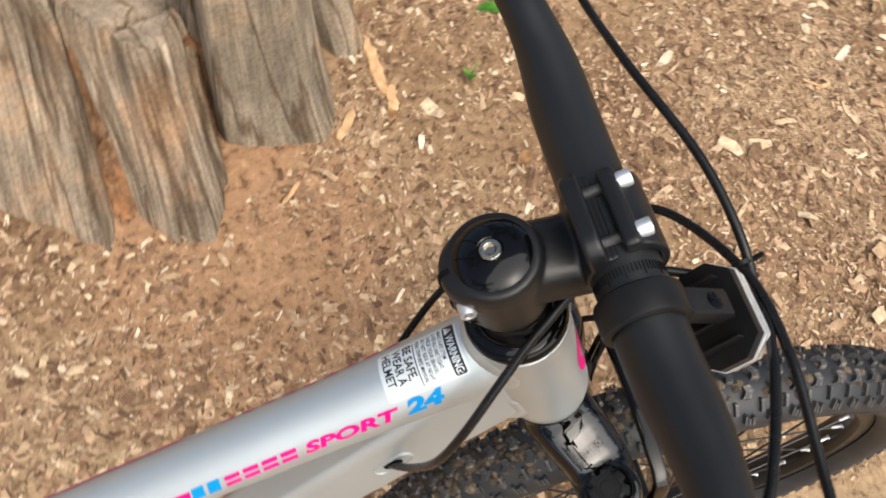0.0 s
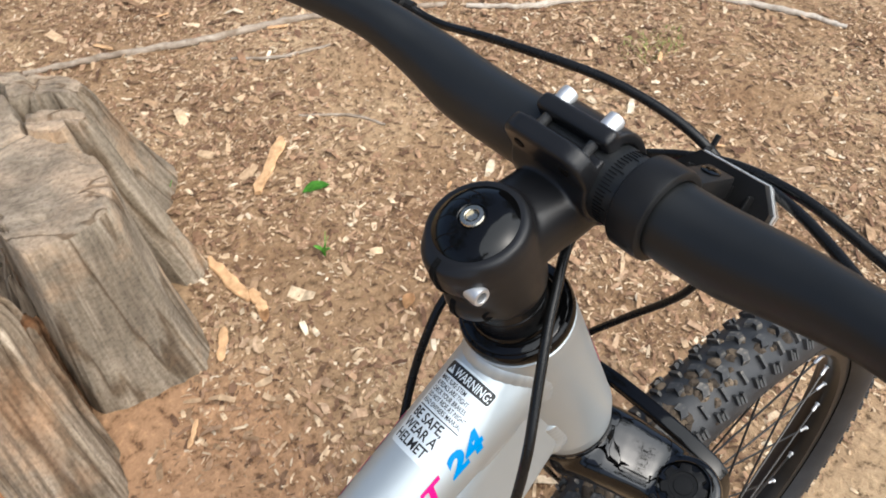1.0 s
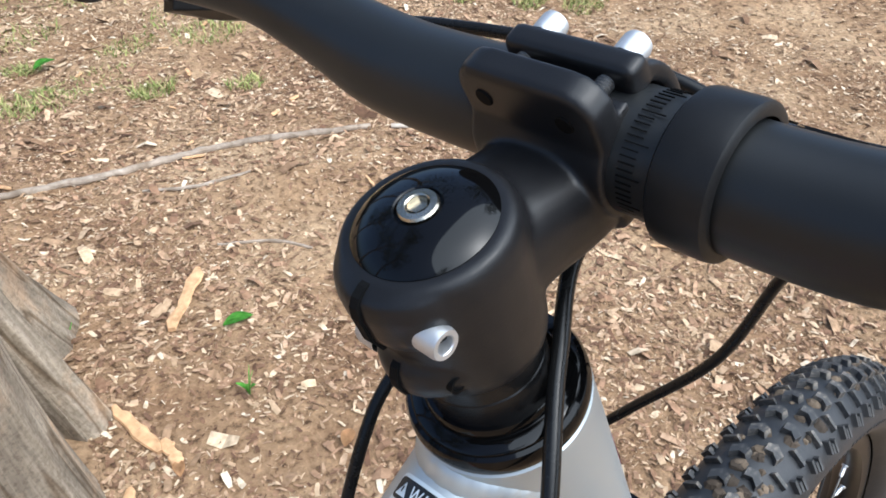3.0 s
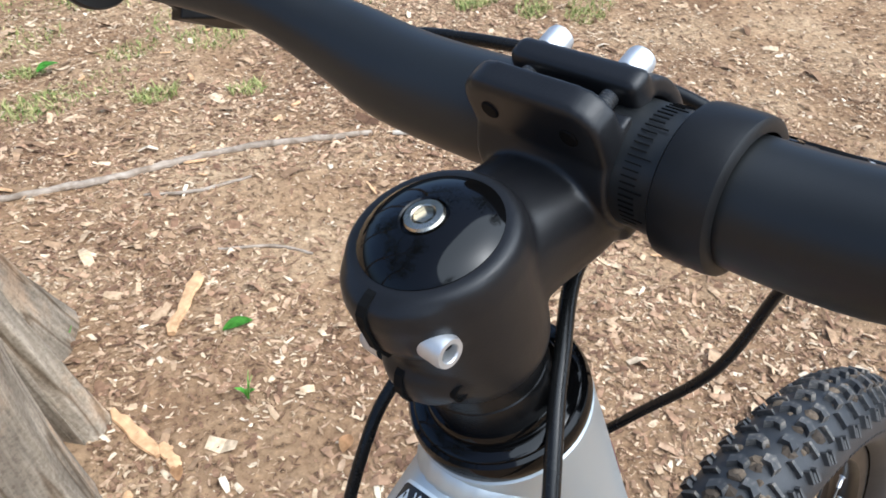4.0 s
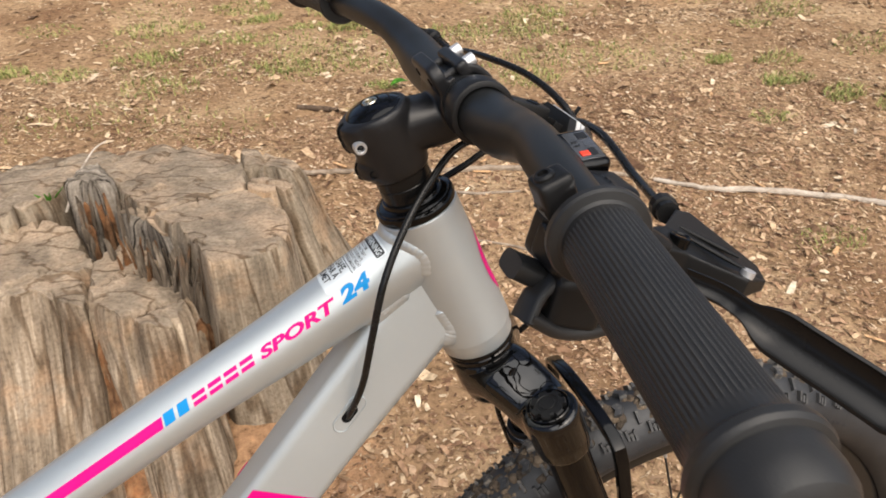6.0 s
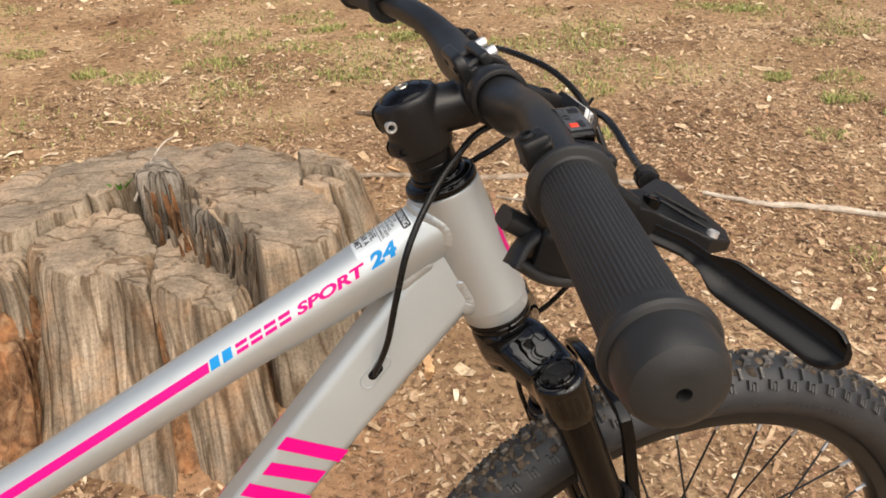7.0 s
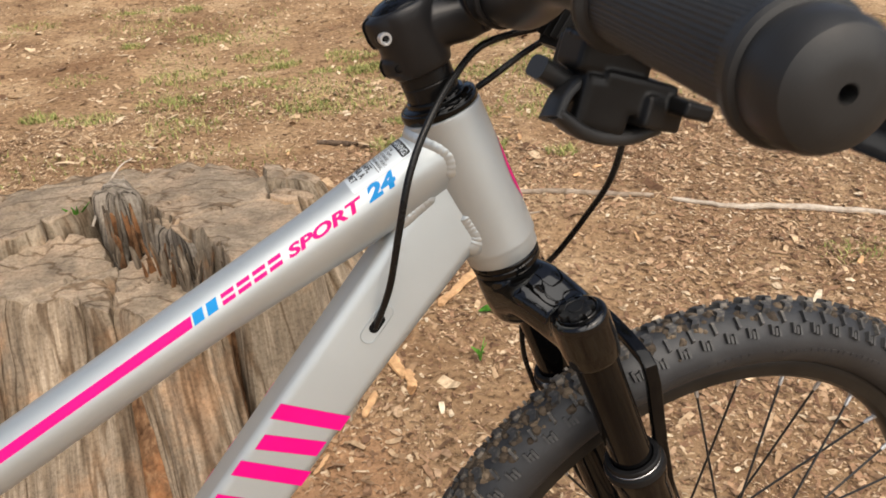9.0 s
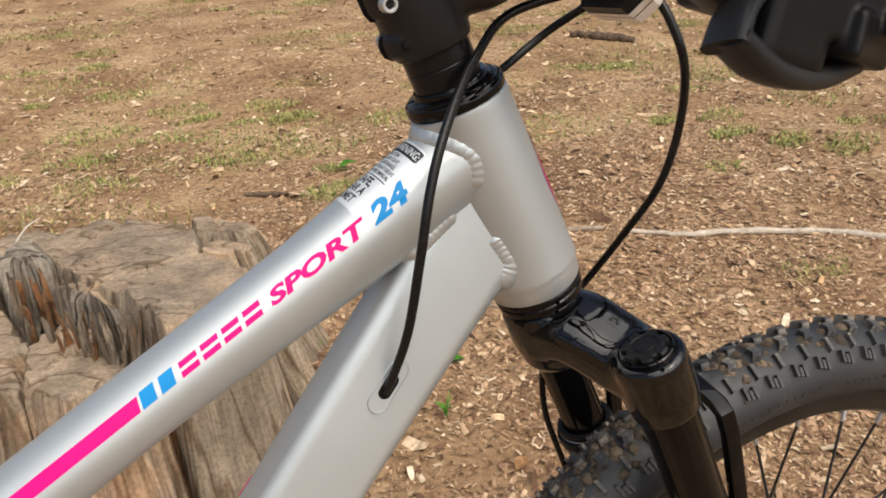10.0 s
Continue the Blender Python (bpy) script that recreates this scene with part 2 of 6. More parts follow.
def ground_material():
    m, n, l, p = material("sandy_forest_soil")
    tc = n.new("ShaderNodeTexCoord")
    a = node(n, "ShaderNodeTexNoise", Scale=2.2, Detail=7.0, Roughness=0.62)
    b = node(n, "ShaderNodeTexNoise", Scale=55.0, Detail=8.0, Roughness=0.7)
    c = node(n, "ShaderNodeTexVoronoi", Scale=120.0)
    for t in (a, b, c):
        l.new(tc.outputs["Object"], t.inputs["Vector"])
    ra = ramp(n, [(0.34, (0.185, 0.108, 0.058)), (0.5, (0.29, 0.188, 0.105)), (0.66, (0.41, 0.29, 0.172))])
    l.new(a.outputs["Fac"], ra.inputs[0])
    rb = ramp(n, [(0.34, (0.26, 0.23, 0.21)), (0.46, (0.90, 0.88, 0.86)), (0.56, (1.06, 1.06, 1.06)), (0.72, (1.6, 1.57, 1.5))])
    l.new(b.outputs["Fac"], rb.inputs[0])
    d = n.new("ShaderNodeVectorMath")
    d.operation = "DISTANCE"
    d.inputs[1].default_value = (-0.14, 0.50, 0.0)
    l.new(tc.outputs["Object"], d.inputs[0])
    e = n.new("ShaderNodeMath")
    e.operation = "MULTIPLY_ADD"
    e.inputs[1].default_value = -0.35
    l.new(a.outputs["Fac"], e.inputs[0])
    l.new(d.outputs["Value"], e.inputs[2])
    sand = ramp(n, [(0.02, (1, 1, 1)), (0.12, (0, 0, 0))])
    l.new(e.outputs[0], sand.inputs[0])
    bare = n.new("ShaderNodeMix")
    bare.data_type = "RGBA"
    bare.inputs["B"].default_value = (0.35, 0.205, 0.112, 1)
    l.new(sand.outputs[0], bare.inputs["Factor"])
    l.new(ra.outputs[0], bare.inputs["A"])
    mx = n.new("ShaderNodeMix")
    mx.data_type, mx.blend_type = "RGBA", "MULTIPLY"
    mx.inputs["Factor"].default_value = 1.0
    l.new(bare.outputs["Result"], mx.inputs["A"])
    l.new(rb.outputs[0], mx.inputs["B"])
    l.new(mx.outputs["Result"], p.inputs["Base Color"])
    p.inputs["Roughness"].default_value = 0.95
    p.inputs["Specular IOR Level"].default_value = 0.15
    bp = n.new("ShaderNodeBump")
    bp.inputs["Strength"].default_value, bp.inputs["Distance"].default_value = 1.0, 0.008
    l.new(b.outputs["Fac"], bp.inputs["Height"])
    l.new(bp.outputs[0], p.inputs["Normal"])
    return m


SOIL = ground_material()


def island_material(name, stops, rough=0.9, scale=90.0):
    m, n, l, p = material(name)
    gi = n.new("ShaderNodeNewGeometry")
    tc = n.new("ShaderNodeTexCoord")
    r = ramp(n, stops)
    l.new(gi.outputs["Random Per Island"], r.inputs[0])
    a = node(n, "ShaderNodeTexNoise", Scale=scale, Detail=4.0)
    l.new(tc.outputs["Object"], a.inputs["Vector"])
    rb = ramp(n, [(0.3, (0.65, 0.63, 0.6)), (0.7, (1.2, 1.2, 1.2))])
    l.new(a.outputs["Fac"], rb.inputs[0])
    mx = n.new("ShaderNodeMix")
    mx.data_type, mx.blend_type = "RGBA", "MULTIPLY"
    mx.inputs["Factor"].default_value = 1.0
    l.new(r.outputs[0], mx.inputs["A"])
    l.new(rb.outputs[0], mx.inputs["B"])
    l.new(mx.outputs["Result"], p.inputs["Base Color"])
    p.inputs["Roughness"].default_value = rough
    p.inputs["Specular IOR Level"].default_value = 0.2
    return m


LITTER = island_material("wood_chip_litter", [(0.0, (0.10, 0.055, 0.032)), (0.25, (0.22, 0.135, 0.078)), (0.5, (0.35, 0.235, 0.14)), (0.8, (0.54, 0.395, 0.25)), (0.94, (0.56, 0.44, 0.30)), (1.0, (0.70, 0.59, 0.44))])
RUSSET = island_material("russet_bark_litter", [(0.0, (0.12, 0.066, 0.040)), (0.35, (0.25, 0.148, 0.088)), (0.7, (0.36, 0.228, 0.138)), (1.0, (0.48, 0.34, 0.22))])
GRASS = island_material("dry_green_grass", [(0.0, (0.13, 0.18, 0.045)), (0.5, (0.27, 0.29, 0.09)), (1.0, (0.46, 0.40, 0.18))], 0.7)
FRESH = island_material("fresh_green_leaf", [(0.0, (0.09, 0.27, 0.03)), (1.0, (0.16, 0.36, 0.06))], 0.5)
CHIP = island_material("pale_orange_wood_chip", [(0.0, (0.50, 0.29, 0.14)), (1.0, (0.62, 0.40, 0.22))], 0.85, 60.0)
STICK = wood_material("bleached_stick", [(0.3, (0.26, 0.21, 0.16)), (0.5, (0.45, 0.39, 0.32)), (0.75, (0.64, 0.58, 0.50))], grain=(30, 30, 30), rust_at=(0.8, 0.9))
GREY_STICK = wood_material("grey_brown_stick", [(0.3, (0.16, 0.12, 0.085)), (0.5, (0.29, 0.235, 0.18)), (0.75, (0.44, 0.38, 0.31))], grain=(30, 30, 30), rust_at=(0.7, 0.85))
DARK_STICK = wood_material("dark_brown_stick", [(0.3, (0.045, 0.030, 0.020)), (0.5, (0.095, 0.066, 0.045)), (0.75, (0.17, 0.125, 0.09))], grain=(30, 30, 30), rust_at=(0.8, 0.9))


# ---------------------------------------------------------------- mesh helpers
def finish(name, bm, mat, parent=None, label="", smooth=True, angle=35):
    bmesh.ops.recalc_face_normals(bm, faces=bm.faces)
    if smooth:
        for f in bm.faces:
            f.smooth = True
        lim = radians(angle)
        for e in bm.edges:
            if len(e.link_faces) == 2 and e.calc_face_angle(0) > lim:
                e.smooth = False
    me = bpy.data.meshes.new(name)
    bm.to_mesh(me)
    bm.free()
    for one in mat if isinstance(mat, (list, tuple)) else (mat,):
        me.materials.append(one)
    ob = new(name, me)
    if parent is not None:
        ob.parent = parent
    if label:
        tagged(ob, label)
    return ob


def part(name, bm, mat, parent, label="", **kw):
    return finish(name, bm, mat, parent, label, **kw)


def smooth_path(pts, per=8):
    """Catmull-Rom through the points."""
    p = [Vector(q) for q in pts]
    p = [2 * p[0] - p[1]] + p + [2 * p[-1] - p[-2]]
    out = []
    for i in range(1, len(p) - 2):
        a, b, c, d = p[i - 1 : i + 3]
        for k in range(per):
            t = k / per
            out.append(0.5 * (2 * b + (c - a) * t + (2 * a - 5 * b + 4 * c - d) * t * t + (3 * b - a - 3 * c + d) * t**3))
    out.append(p[-2])
    return out


def sweep(bm, pts, radius, seg=16, caps=True, side=None, power=2.0):
    """A tube along pts. radius: a number, or for each point r or (across, along side). side: the direction of the first axis of the section."""
    pts = [Vector(p) for p in pts]
    n = len(pts)
    if not isinstance(radius, (list, tuple)):
        radius = [radius] * n
    tang = [(pts[min(i + 1, n - 1)] - pts[max(i - 1, 0)]).normalized() for i in range(n)]
    u = Vector(side) if side else tang[0].orthogonal()
    rings = []
    for i in range(n):
        u = (u - tang[i] * u.dot(tang[i])).normalized()
        v = tang[i].cross(u)
        ra, rb = radius[i] if isinstance(radius[i], (tuple, list)) else (radius[i], radius[i])
        ring = []
        for k in range(seg):
            a = 2 * math.pi * k / seg
            c, s = math.cos(a), math.sin(a)
            e = 2 / power
            ring.append(bm.verts.new(pts[i] + u * ra * math.copysign(abs(c) ** e, c) + v * rb * math.copysign(abs(s) ** e, s)))
        rings.append(ring)
    for a, b in zip(rings, rings[1:]):
        for k in range(seg):
            bm.faces.new((a[k], a[(k + 1) % seg], b[(k + 1) % seg], b[k]))
    if caps:
        bm.faces.new(rings[0][::-1])
        bm.faces.new(rings[-1])
    return bm


def lathe(bm, origin, axis, profile, seg=32, up=None):
    """Profile of (radius, distance along the axis), turned round the axis."""
    o, a = Vector(origin), Vector(axis).normalized()
    u = a.orthogonal().normalized() if up is None else (Vector(up) - a * Vector(up).dot(a)).normalized()
    v = a.cross(u)
    rings = []
    for r, d in profile:
        if r < 1e-6:
            rings.append([bm.verts.new(o + a * d)])
        else:
            rings.append([bm.verts.new(o + a * d + (u * math.cos(t) + v * math.sin(t)) * r) for t in (2 * math.pi * k / seg for k in range(seg))])
    for p, q in zip(rings, rings[1:]):
        for k in range(seg):
            k2 = (k + 1) % seg
            if len(p) == 1 and len(q) > 1:
                bm.faces.new((p[0], q[k], q[k2]))
            elif len(q) == 1 and len(p) > 1:
                bm.faces.new((p[k], p[k2], q[0]))
            elif len(p) > 1:
                bm.faces.new((p[k], p[k2], q[k2], q[k]))
    return bm


def block(bm, size, m=None, bevel=0.002, segments=2):
    """A rounded box of that size, moved by m."""
    made = bmesh.ops.create_cube(bm, size=1.0, matrix=Matrix.Diagonal((*size, 1)))["verts"]
    if bevel:
        edges = {e for v in made for e in v.link_edges}
        res = bmesh.ops.bevel(bm, geom=list(edges), offset=bevel, segments=segments, profile=0.6, affect="EDGES")
        made = list({v for f in res["faces"] for v in f.verts} | {v for v in made if v.is_valid})
    if m is not None:
        bmesh.ops.transform(bm, matrix=m, verts=made)
    return bm


def axes(x, y, z, at):
    """A pose with the given axes at a point."""
    m = Matrix((Vector(x), Vector(y), Vector(z))).transposed().to_4x4()
    m.translation = Vector(at)
    return m


# ---------------------------------------------------------------- ground
def value_noise(x, y, seed):
    """Smooth noise on arrays, from -1 to 1."""
    rng = np.random.default_rng(seed)
    t = rng.uniform(-1, 1, (64, 64))
    xi, yi = np.floor(x).astype(int), np.floor(y).astype(int)
    fx, fy = x - xi, y - yi
    fx, fy = fx * fx * (3 - 2 * fx), fy * fy * (3 - 2 * fy)
    g = lambda a, b: t[a % 64, b % 64]
    return (g(xi, yi) * (1 - fx) + g(xi + 1, yi) * fx) * (1 - fy) + (g(xi, yi + 1) * (1 - fx) + g(xi + 1, yi + 1) * fx) * fy


def ground_height(x, y):
    h = 0.014 * value_noise(x * 2.3 + 5, y * 2.3, 1) + 0.007 * value_noise(x * 7, y * 7 + 3, 2) + 0.003 * value_noise(x * 23, y * 23, 3)
    far = np.clip((np.hypot(x - 0.5, y - 1.5) - 4) / 10, 0, 1)
    near = np.clip(np.hypot(x - 0.264, y - 0.0) / 0.25, 0.15, 1)
    mound = 0.012 * np.exp(-(((x + 0.28) / 0.42) ** 2 + ((y - 0.9) / 0.42) ** 2))
    rut = 0.016 * np.exp(-(((x - 0.264) / 0.14) ** 2 + (y / 0.05) ** 2))
    return h * (1 + 4 * far) * near + mound - 0.005 - rut


def build_ground():
    def line(a, b, step):
        mid = list(np.arange(a, b, step))
        d, up, x = step, [], b
        while x < 400:
            up.append(x)
            d *= 1.25
            x += d
        d, lo, x = step, [], a - step
        while x > -400:
            lo.append(x)
            d *= 1.25
            x -= d
        return np.array(lo[::-1] + mid + up)
    xs, ys = line(-1.6, 3.2, 0.022), line(-0.3, 4.6, 0.022)
    X, Y = np.meshgrid(xs, ys)
    Z = ground_height(X, Y)
    nx, ny = len(xs), len(ys)
    idx = np.arange(nx * ny).reshape(ny, nx)
    faces = np.stack([idx[:-1, :-1], idx[:-1, 1:], idx[1:, 1:], idx[1:, :-1]], -1).reshape(-1, 4)
    me = bpy.data.meshes.new("ground")
    me.from_pydata(np.stack([X, Y, Z], -1).reshape(-1, 3).tolist(), [], faces.tolist())
    me.shade_smooth()
    me.materials.append(SOIL)
    tagged(new("ground", me), "sandy brown forest soil with wood litter", "ground", kind="structure")


build_ground()


def resample(poly, count):
    """Closed outline, evenly split between its own corners, so that two outlines with the same corners match."""
    out, n = [], len(poly)
    p = [Vector((*q, 0)) if len(q) == 2 else Vector(q) for q in poly]
    per = count // n
    for i in range(n):
        a, b, c, d = p[i - 1], p[i], p[(i + 1) % n], p[(i + 2) % n]
        for k in range(per):
            t = k / per
            cr = 0.5 * (2 * b + (c - a) * t + (2 * a - 5 * b + 4 * c - d) * t * t + (3 * b - a - 3 * c + d) * t**3)
            out.append(cr.lerp(b.lerp(c, t), 0.35))
    return out


def stump_block(name, parent, top, base, z_top, seed, label="", z_base=-0.03, tilt=(0, 0), flare=2.2, rough=0.007, cracks=7, mat=None, top_rough=0.006, worn=0.010):
    """A block of standing wood, lofted from its base outline to its broken top, with grain ridges, splits and a worn rim."""
    n = max(230 // len(top), 6) * len(top)
    t, b = resample(top, n), resample(base, n)
    back = max(range(n), key=lambda i: t[i].y)
    t, b = t[back:] + t[:back], b[back:] + b[:back]
    ct = sum(t, Vector()) / n
    along = [0.0]
    for i in range(n):
        along.append(along[-1] + (t[(i + 1) % n] - t[i]).lerp(b[(i + 1) % n] - b[i], 0.5).length)
    girth = along[-1]
    rng = random.Random(seed)
    crack = [(rng.random() * girth, rng.uniform(0.005, 0.013), rng.uniform(0.008, 0.026), rng.uniform(0.0, 0.55)) for _ in range(round(cracks * 0.6))]
    bm = bmesh.new()
    uv = bm.loops.layers.uv.new("grain")
    levels, rings, slant = 30, [], []

    def top_z(x, y):
        z = z_top + tilt[0] * (x - ct.x) + tilt[1] * (y - ct.y)
        z += top_rough * (1.3 * noise.noise((x * 5, y * 7, seed)) + 0.7 * noise.noise((x * 17, y * 24, seed + 2)) + 0.28 * noise.noise((x * 70, y * 70, seed)))
        return z - top_rough * 1.5 * max(0.0, 0.05 - abs(noise.noise((x * 4, y * 9, seed + 7)))) / 0.05

    for j in range(levels):
        h = j / (levels - 1)
        ring, far = [], []
        for i in range(n):
            p = b[i].lerp(t[i], 1 - (1 - h) ** flare)
            out = p - ct
            out.z = 0
            out.normalize()
            w = along[i]
            d = rough * (1.9 * noise.noise((w * 10, h * 0.9, seed + 4)) + 1.3 * (0.35 - abs(noise.noise((w * 26, h * 1.1, seed)))) + 0.45 * noise.noise((w * 75, h * 2.4, seed + 9)) + 0.35 * noise.noise((w * 12, h * 7.0, seed + 5)))
            for at, width, depth, low in crack:
                dw = abs((w - at - 0.012 * noise.noise((h * 3, at * 9, seed)) + girth / 2) % girth - girth / 2)
                if dw < width:
                    d -= depth * (1 - dw / width) * min(1, max(0, (h - low) * 3 + 0.25))
            edge = max(0.0, (h - 0.88) / 0.12)
            d -= worn * edge * edge * (0.8 + 0.5 * noise.noise((w * 20, 3, seed)))
            q = p + out * d
            z = z_base + (top_z(q.x, q.y) - z_base - 0.4 * worn * edge**3 + 0.012 * noise.noise((w * 24, 1, seed)) * h) * h
            ring.append(bm.verts.new((q.x, q.y, z)))
            far.append((z - z_base) + 0.6 * (b[i] - p).length)
        rings.append(ring)
        slant.append(far)
    shift = seed * 0.731
    for j in range(levels - 1):
        for k in range(n):
            k2 = (k + 1) % n
            f = bm.faces.new((rings[j][k], rings[j][k2], rings[j + 1][k2], rings[j + 1][k]))
            for lp, (u, jj, kk) in zip(f.loops, ((along[k], j, k), (along[k + 1], j, k2), (along[k + 1], j + 1, k2), (along[k], j + 1, k))):
                lp[uv].uv = (u + shift, slant[jj][kk] + shift * 3)

    def lay(f):
        f.material_index = 1
        for lp in f.loops:
            q = lp.vert.co
            lp[uv].uv = (q.y + 0.25 * q.x + shift, q.x - 0.25 * q.y + shift)

    last, rim = rings[-1], [v.co.copy() for v in rings[-1]]
    for g in (0.985, 0.965, 0.94, 0.91, 0.87, 0.82, 0.77, 0.71, 0.65, 0.59, 0.53, 0.47, 0.40, 0.33, 0.25, 0.16, 0.08):
        ring = []
        for k in range(n):
            x, y = ct.x + (rim[k].x - ct.x) * g, ct.y + (rim[k].y - ct.y) * g
            keep = max(0.0, (g - 0.80) / 0.20)
            ring.append(bm.verts.new((x, y, top_z(x, y) * (1 - keep) + keep * (rim[k].z + 0.3 * worn))))
        for k in range(n):
            lay(bm.faces.new((last[k], last[(k + 1) % n], ring[(k + 1) % n], ring[k])))
        last = ring
    c = bm.verts.new((ct.x, ct.y, sum(v.co.z for v in last) / n))
    for k in range(n):
        lay(bm.faces.new((last[k], last[(k + 1) % n], c)))
    return part(name, bm, mat or (STUMP_SIDE, STUMP_TOP), parent, label, angle=60)


def build_stump():
    stump = tagged(new("tree_stump"), "old grey weathered tree stump, split and rotten in the middle", "tree stump")
    stump_block("stump_block", stump,
                [(-0.125, 0.730), (-0.02, 0.745), (0.018, 0.85), (-0.028, 0.93), (-0.040, 1.01), (-0.05, 1.12), (-0.16, 1.21), (-0.31, 1.22), (-0.29, 1.10), (-0.25, 0.99), (-0.20, 0.90), (-0.15, 0.81)],
                [(-0.135, 0.715), (0.03, 0.69), (0.062, 0.79), (0.015, 0.90), (0.000, 1.02), (0.02, 1.22), (-0.14, 1.30), (-0.33, 1.30), (-0.31, 1.10), (-0.26, 0.98), (-0.21, 0.90), (-0.16, 0.81)],
                0.335, 3, tilt=(0.0, -0.05), top_rough=0.007, cracks=7, rough=0.005, flare=1.7)
    stump_block("stump_block", stump,
                [(-0.27, 1.20), (-0.36, 1.24), (-0.48, 1.25), (-0.62, 1.22), (-0.72, 1.16), (-0.70, 1.03), (-0.60, 0.99), (-0.50, 1.04), (-0.41, 1.08), (-0.36, 1.14), (-0.31, 1.13)],
                [(-0.27, 1.26), (-0.36, 1.32), (-0.50, 1.34), (-0.66, 1.32), (-0.80, 1.22), (-0.78, 0.90), (-0.64, 0.80), (-0.50, 0.98), (-0.41, 1.07), (-0.36, 1.13), (-0.30, 1.14)],
                0.305, 8, tilt=(0.10, 0.02), top_rough=0.007, cracks=9)
    stump_block("stump_block", stump,
                [(-0.565, 0.985), (-0.48, 0.895), (-0.40, 0.855), (-0.347, 0.830), (-0.338, 0.87), (-0.335, 0.96), (-0.39, 1.06), (-0.50, 1.07)],
                [(-0.585, 0.72), (-0.47, 0.605), (-0.40, 0.558), (-0.328, 0.518), (-0.320, 0.60), (-0.335, 0.9), (-0.40, 1.06), (-0.58, 1.0)],
                0.256, 5, tilt=(0.02, 0.14), rough=0.010, cracks=8, top_rough=0.007, flare=1.35, mat=(STUMP_LOW, STUMP_TOP))
    stump_block("stump_block", stump,
                [(-0.328, 0.825), (-0.285, 0.765), (-0.240, 0.735), (-0.200, 0.740), (-0.178, 0.80), (-0.20, 0.90), (-0.28, 0.98), (-0.325, 0.93)],
                [(-0.281, 0.60), (-0.262, 0.545), (-0.22, 0.520), (-0.163, 0.508), (-0.145, 0.62), (-0.17, 0.85), (-0.28, 0.98), (-0.32, 0.82)],
                0.246, 7, tilt=(-0.03, 0.10), rough=0.010, cracks=8, top_rough=0.007, flare=1.35, mat=(STUMP_LOW, STUMP_TOP))
    stump_block("stump_block", stump,
                [(-0.62, 0.93), (-0.58, 0.90), (-0.565, 0.98), (-0.60, 1.03), (-0.68, 1.05), (-0.73, 1.02), (-0.70, 0.96)],
                [(-0.66, 0.72), (-0.58, 0.72), (-0.56, 0.98), (-0.60, 1.05), (-0.72, 1.08), (-0.82, 1.00), (-0.76, 0.82)],
                0.250, 19, tilt=(0.05, 0.08), rough=0.009, cracks=8)
    stump_block("root_ridge", stump,
                [(-0.05, 0.985), (0.014, 0.965), (0.042, 0.990), (0.032, 1.020), (-0.04, 1.03)],
                [(0.035, 0.915), (0.088, 0.838), (0.138, 0.860), (0.125, 0.93), (0.04, 0.99)],
                0.322, 12, flare=1.25, rough=0.006, cracks=4, tilt=(-0.2, 0))
    stump_block("root_ridge", stump,
                [(-0.05, 1.075), (0.035, 1.050), (0.066, 1.07), (0.050, 1.105), (-0.04, 1.14)],
                [(0.00, 1.10), (0.130, 1.055), (0.198, 1.15), (0.180, 1.23), (0.02, 1.22)],
                0.322, 14, flare=1.25, rough=0.006, cracks=4, tilt=(-0.2, 0))
    stump_block("rotten_core", stump,
                [(-0.47, 0.98), (-0.36, 0.88), (-0.24, 0.80), (-0.16, 0.79), (-0.17, 0.88), (-0.23, 1.00), (-0.28, 1.10), (-0.40, 1.09)],
                [(-0.46, 0.94), (-0.33, 0.74), (-0.21, 0.70), (-0.14, 0.72), (-0.15, 0.90), (-0.22, 1.02), (-0.28, 1.12), (-0.42, 1.10)],
                0.200, 15, rough=0.016, top_rough=0.036, mat=(ROT, ROT), label="crumbling orange-brown rotten wood", tilt=(-0.05, 0.12))
    stump_block("rotten_core", stump,
                [(-0.70, 0.93), (-0.63, 0.84), (-0.57, 0.80), (-0.555, 0.90), (-0.60, 1.00), (-0.68, 1.02)],
                [(-0.78, 0.86), (-0.68, 0.72), (-0.575, 0.68), (-0.55, 0.88), (-0.60, 1.02), (-0.76, 1.04)],
                0.165, 33, rough=0.016, top_rough=0.030, mat=(ROT, ROT), label="crumbling orange-brown rotten wood", tilt=(0.1, 0.12), flare=1.6)
    stump_block("rotten_core", stump,
                [(-0.345, 0.800), (-0.305, 0.770), (-0.285, 0.84), (-0.32, 0.90)],
                [(-0.335, 0.600), (-0.275, 0.590), (-0.260, 0.76), (-0.34, 0.80)],
                0.185, 41, rough=0.008, top_rough=0.020, mat=(ROT, ROT), label="crumbling orange-brown rotten wood", flare=1.3)
    stump_block("splinter", stump,
                [(-0.345, 1.055), (-0.315, 1.045), (-0.285, 1.055), (-0.295, 1.10), (-0.335, 1.11)],
                [(-0.37, 1.02), (-0.315, 1.00), (-0.26, 1.03), (-0.27, 1.11), (-0.36, 1.12)],
                0.345, 21, rough=0.012, cracks=9, flare=1.0, z_base=0.15, mat=(SPLINTER, SPLINTER), top_rough=0.02, label="dark splintered wood inside the stump")
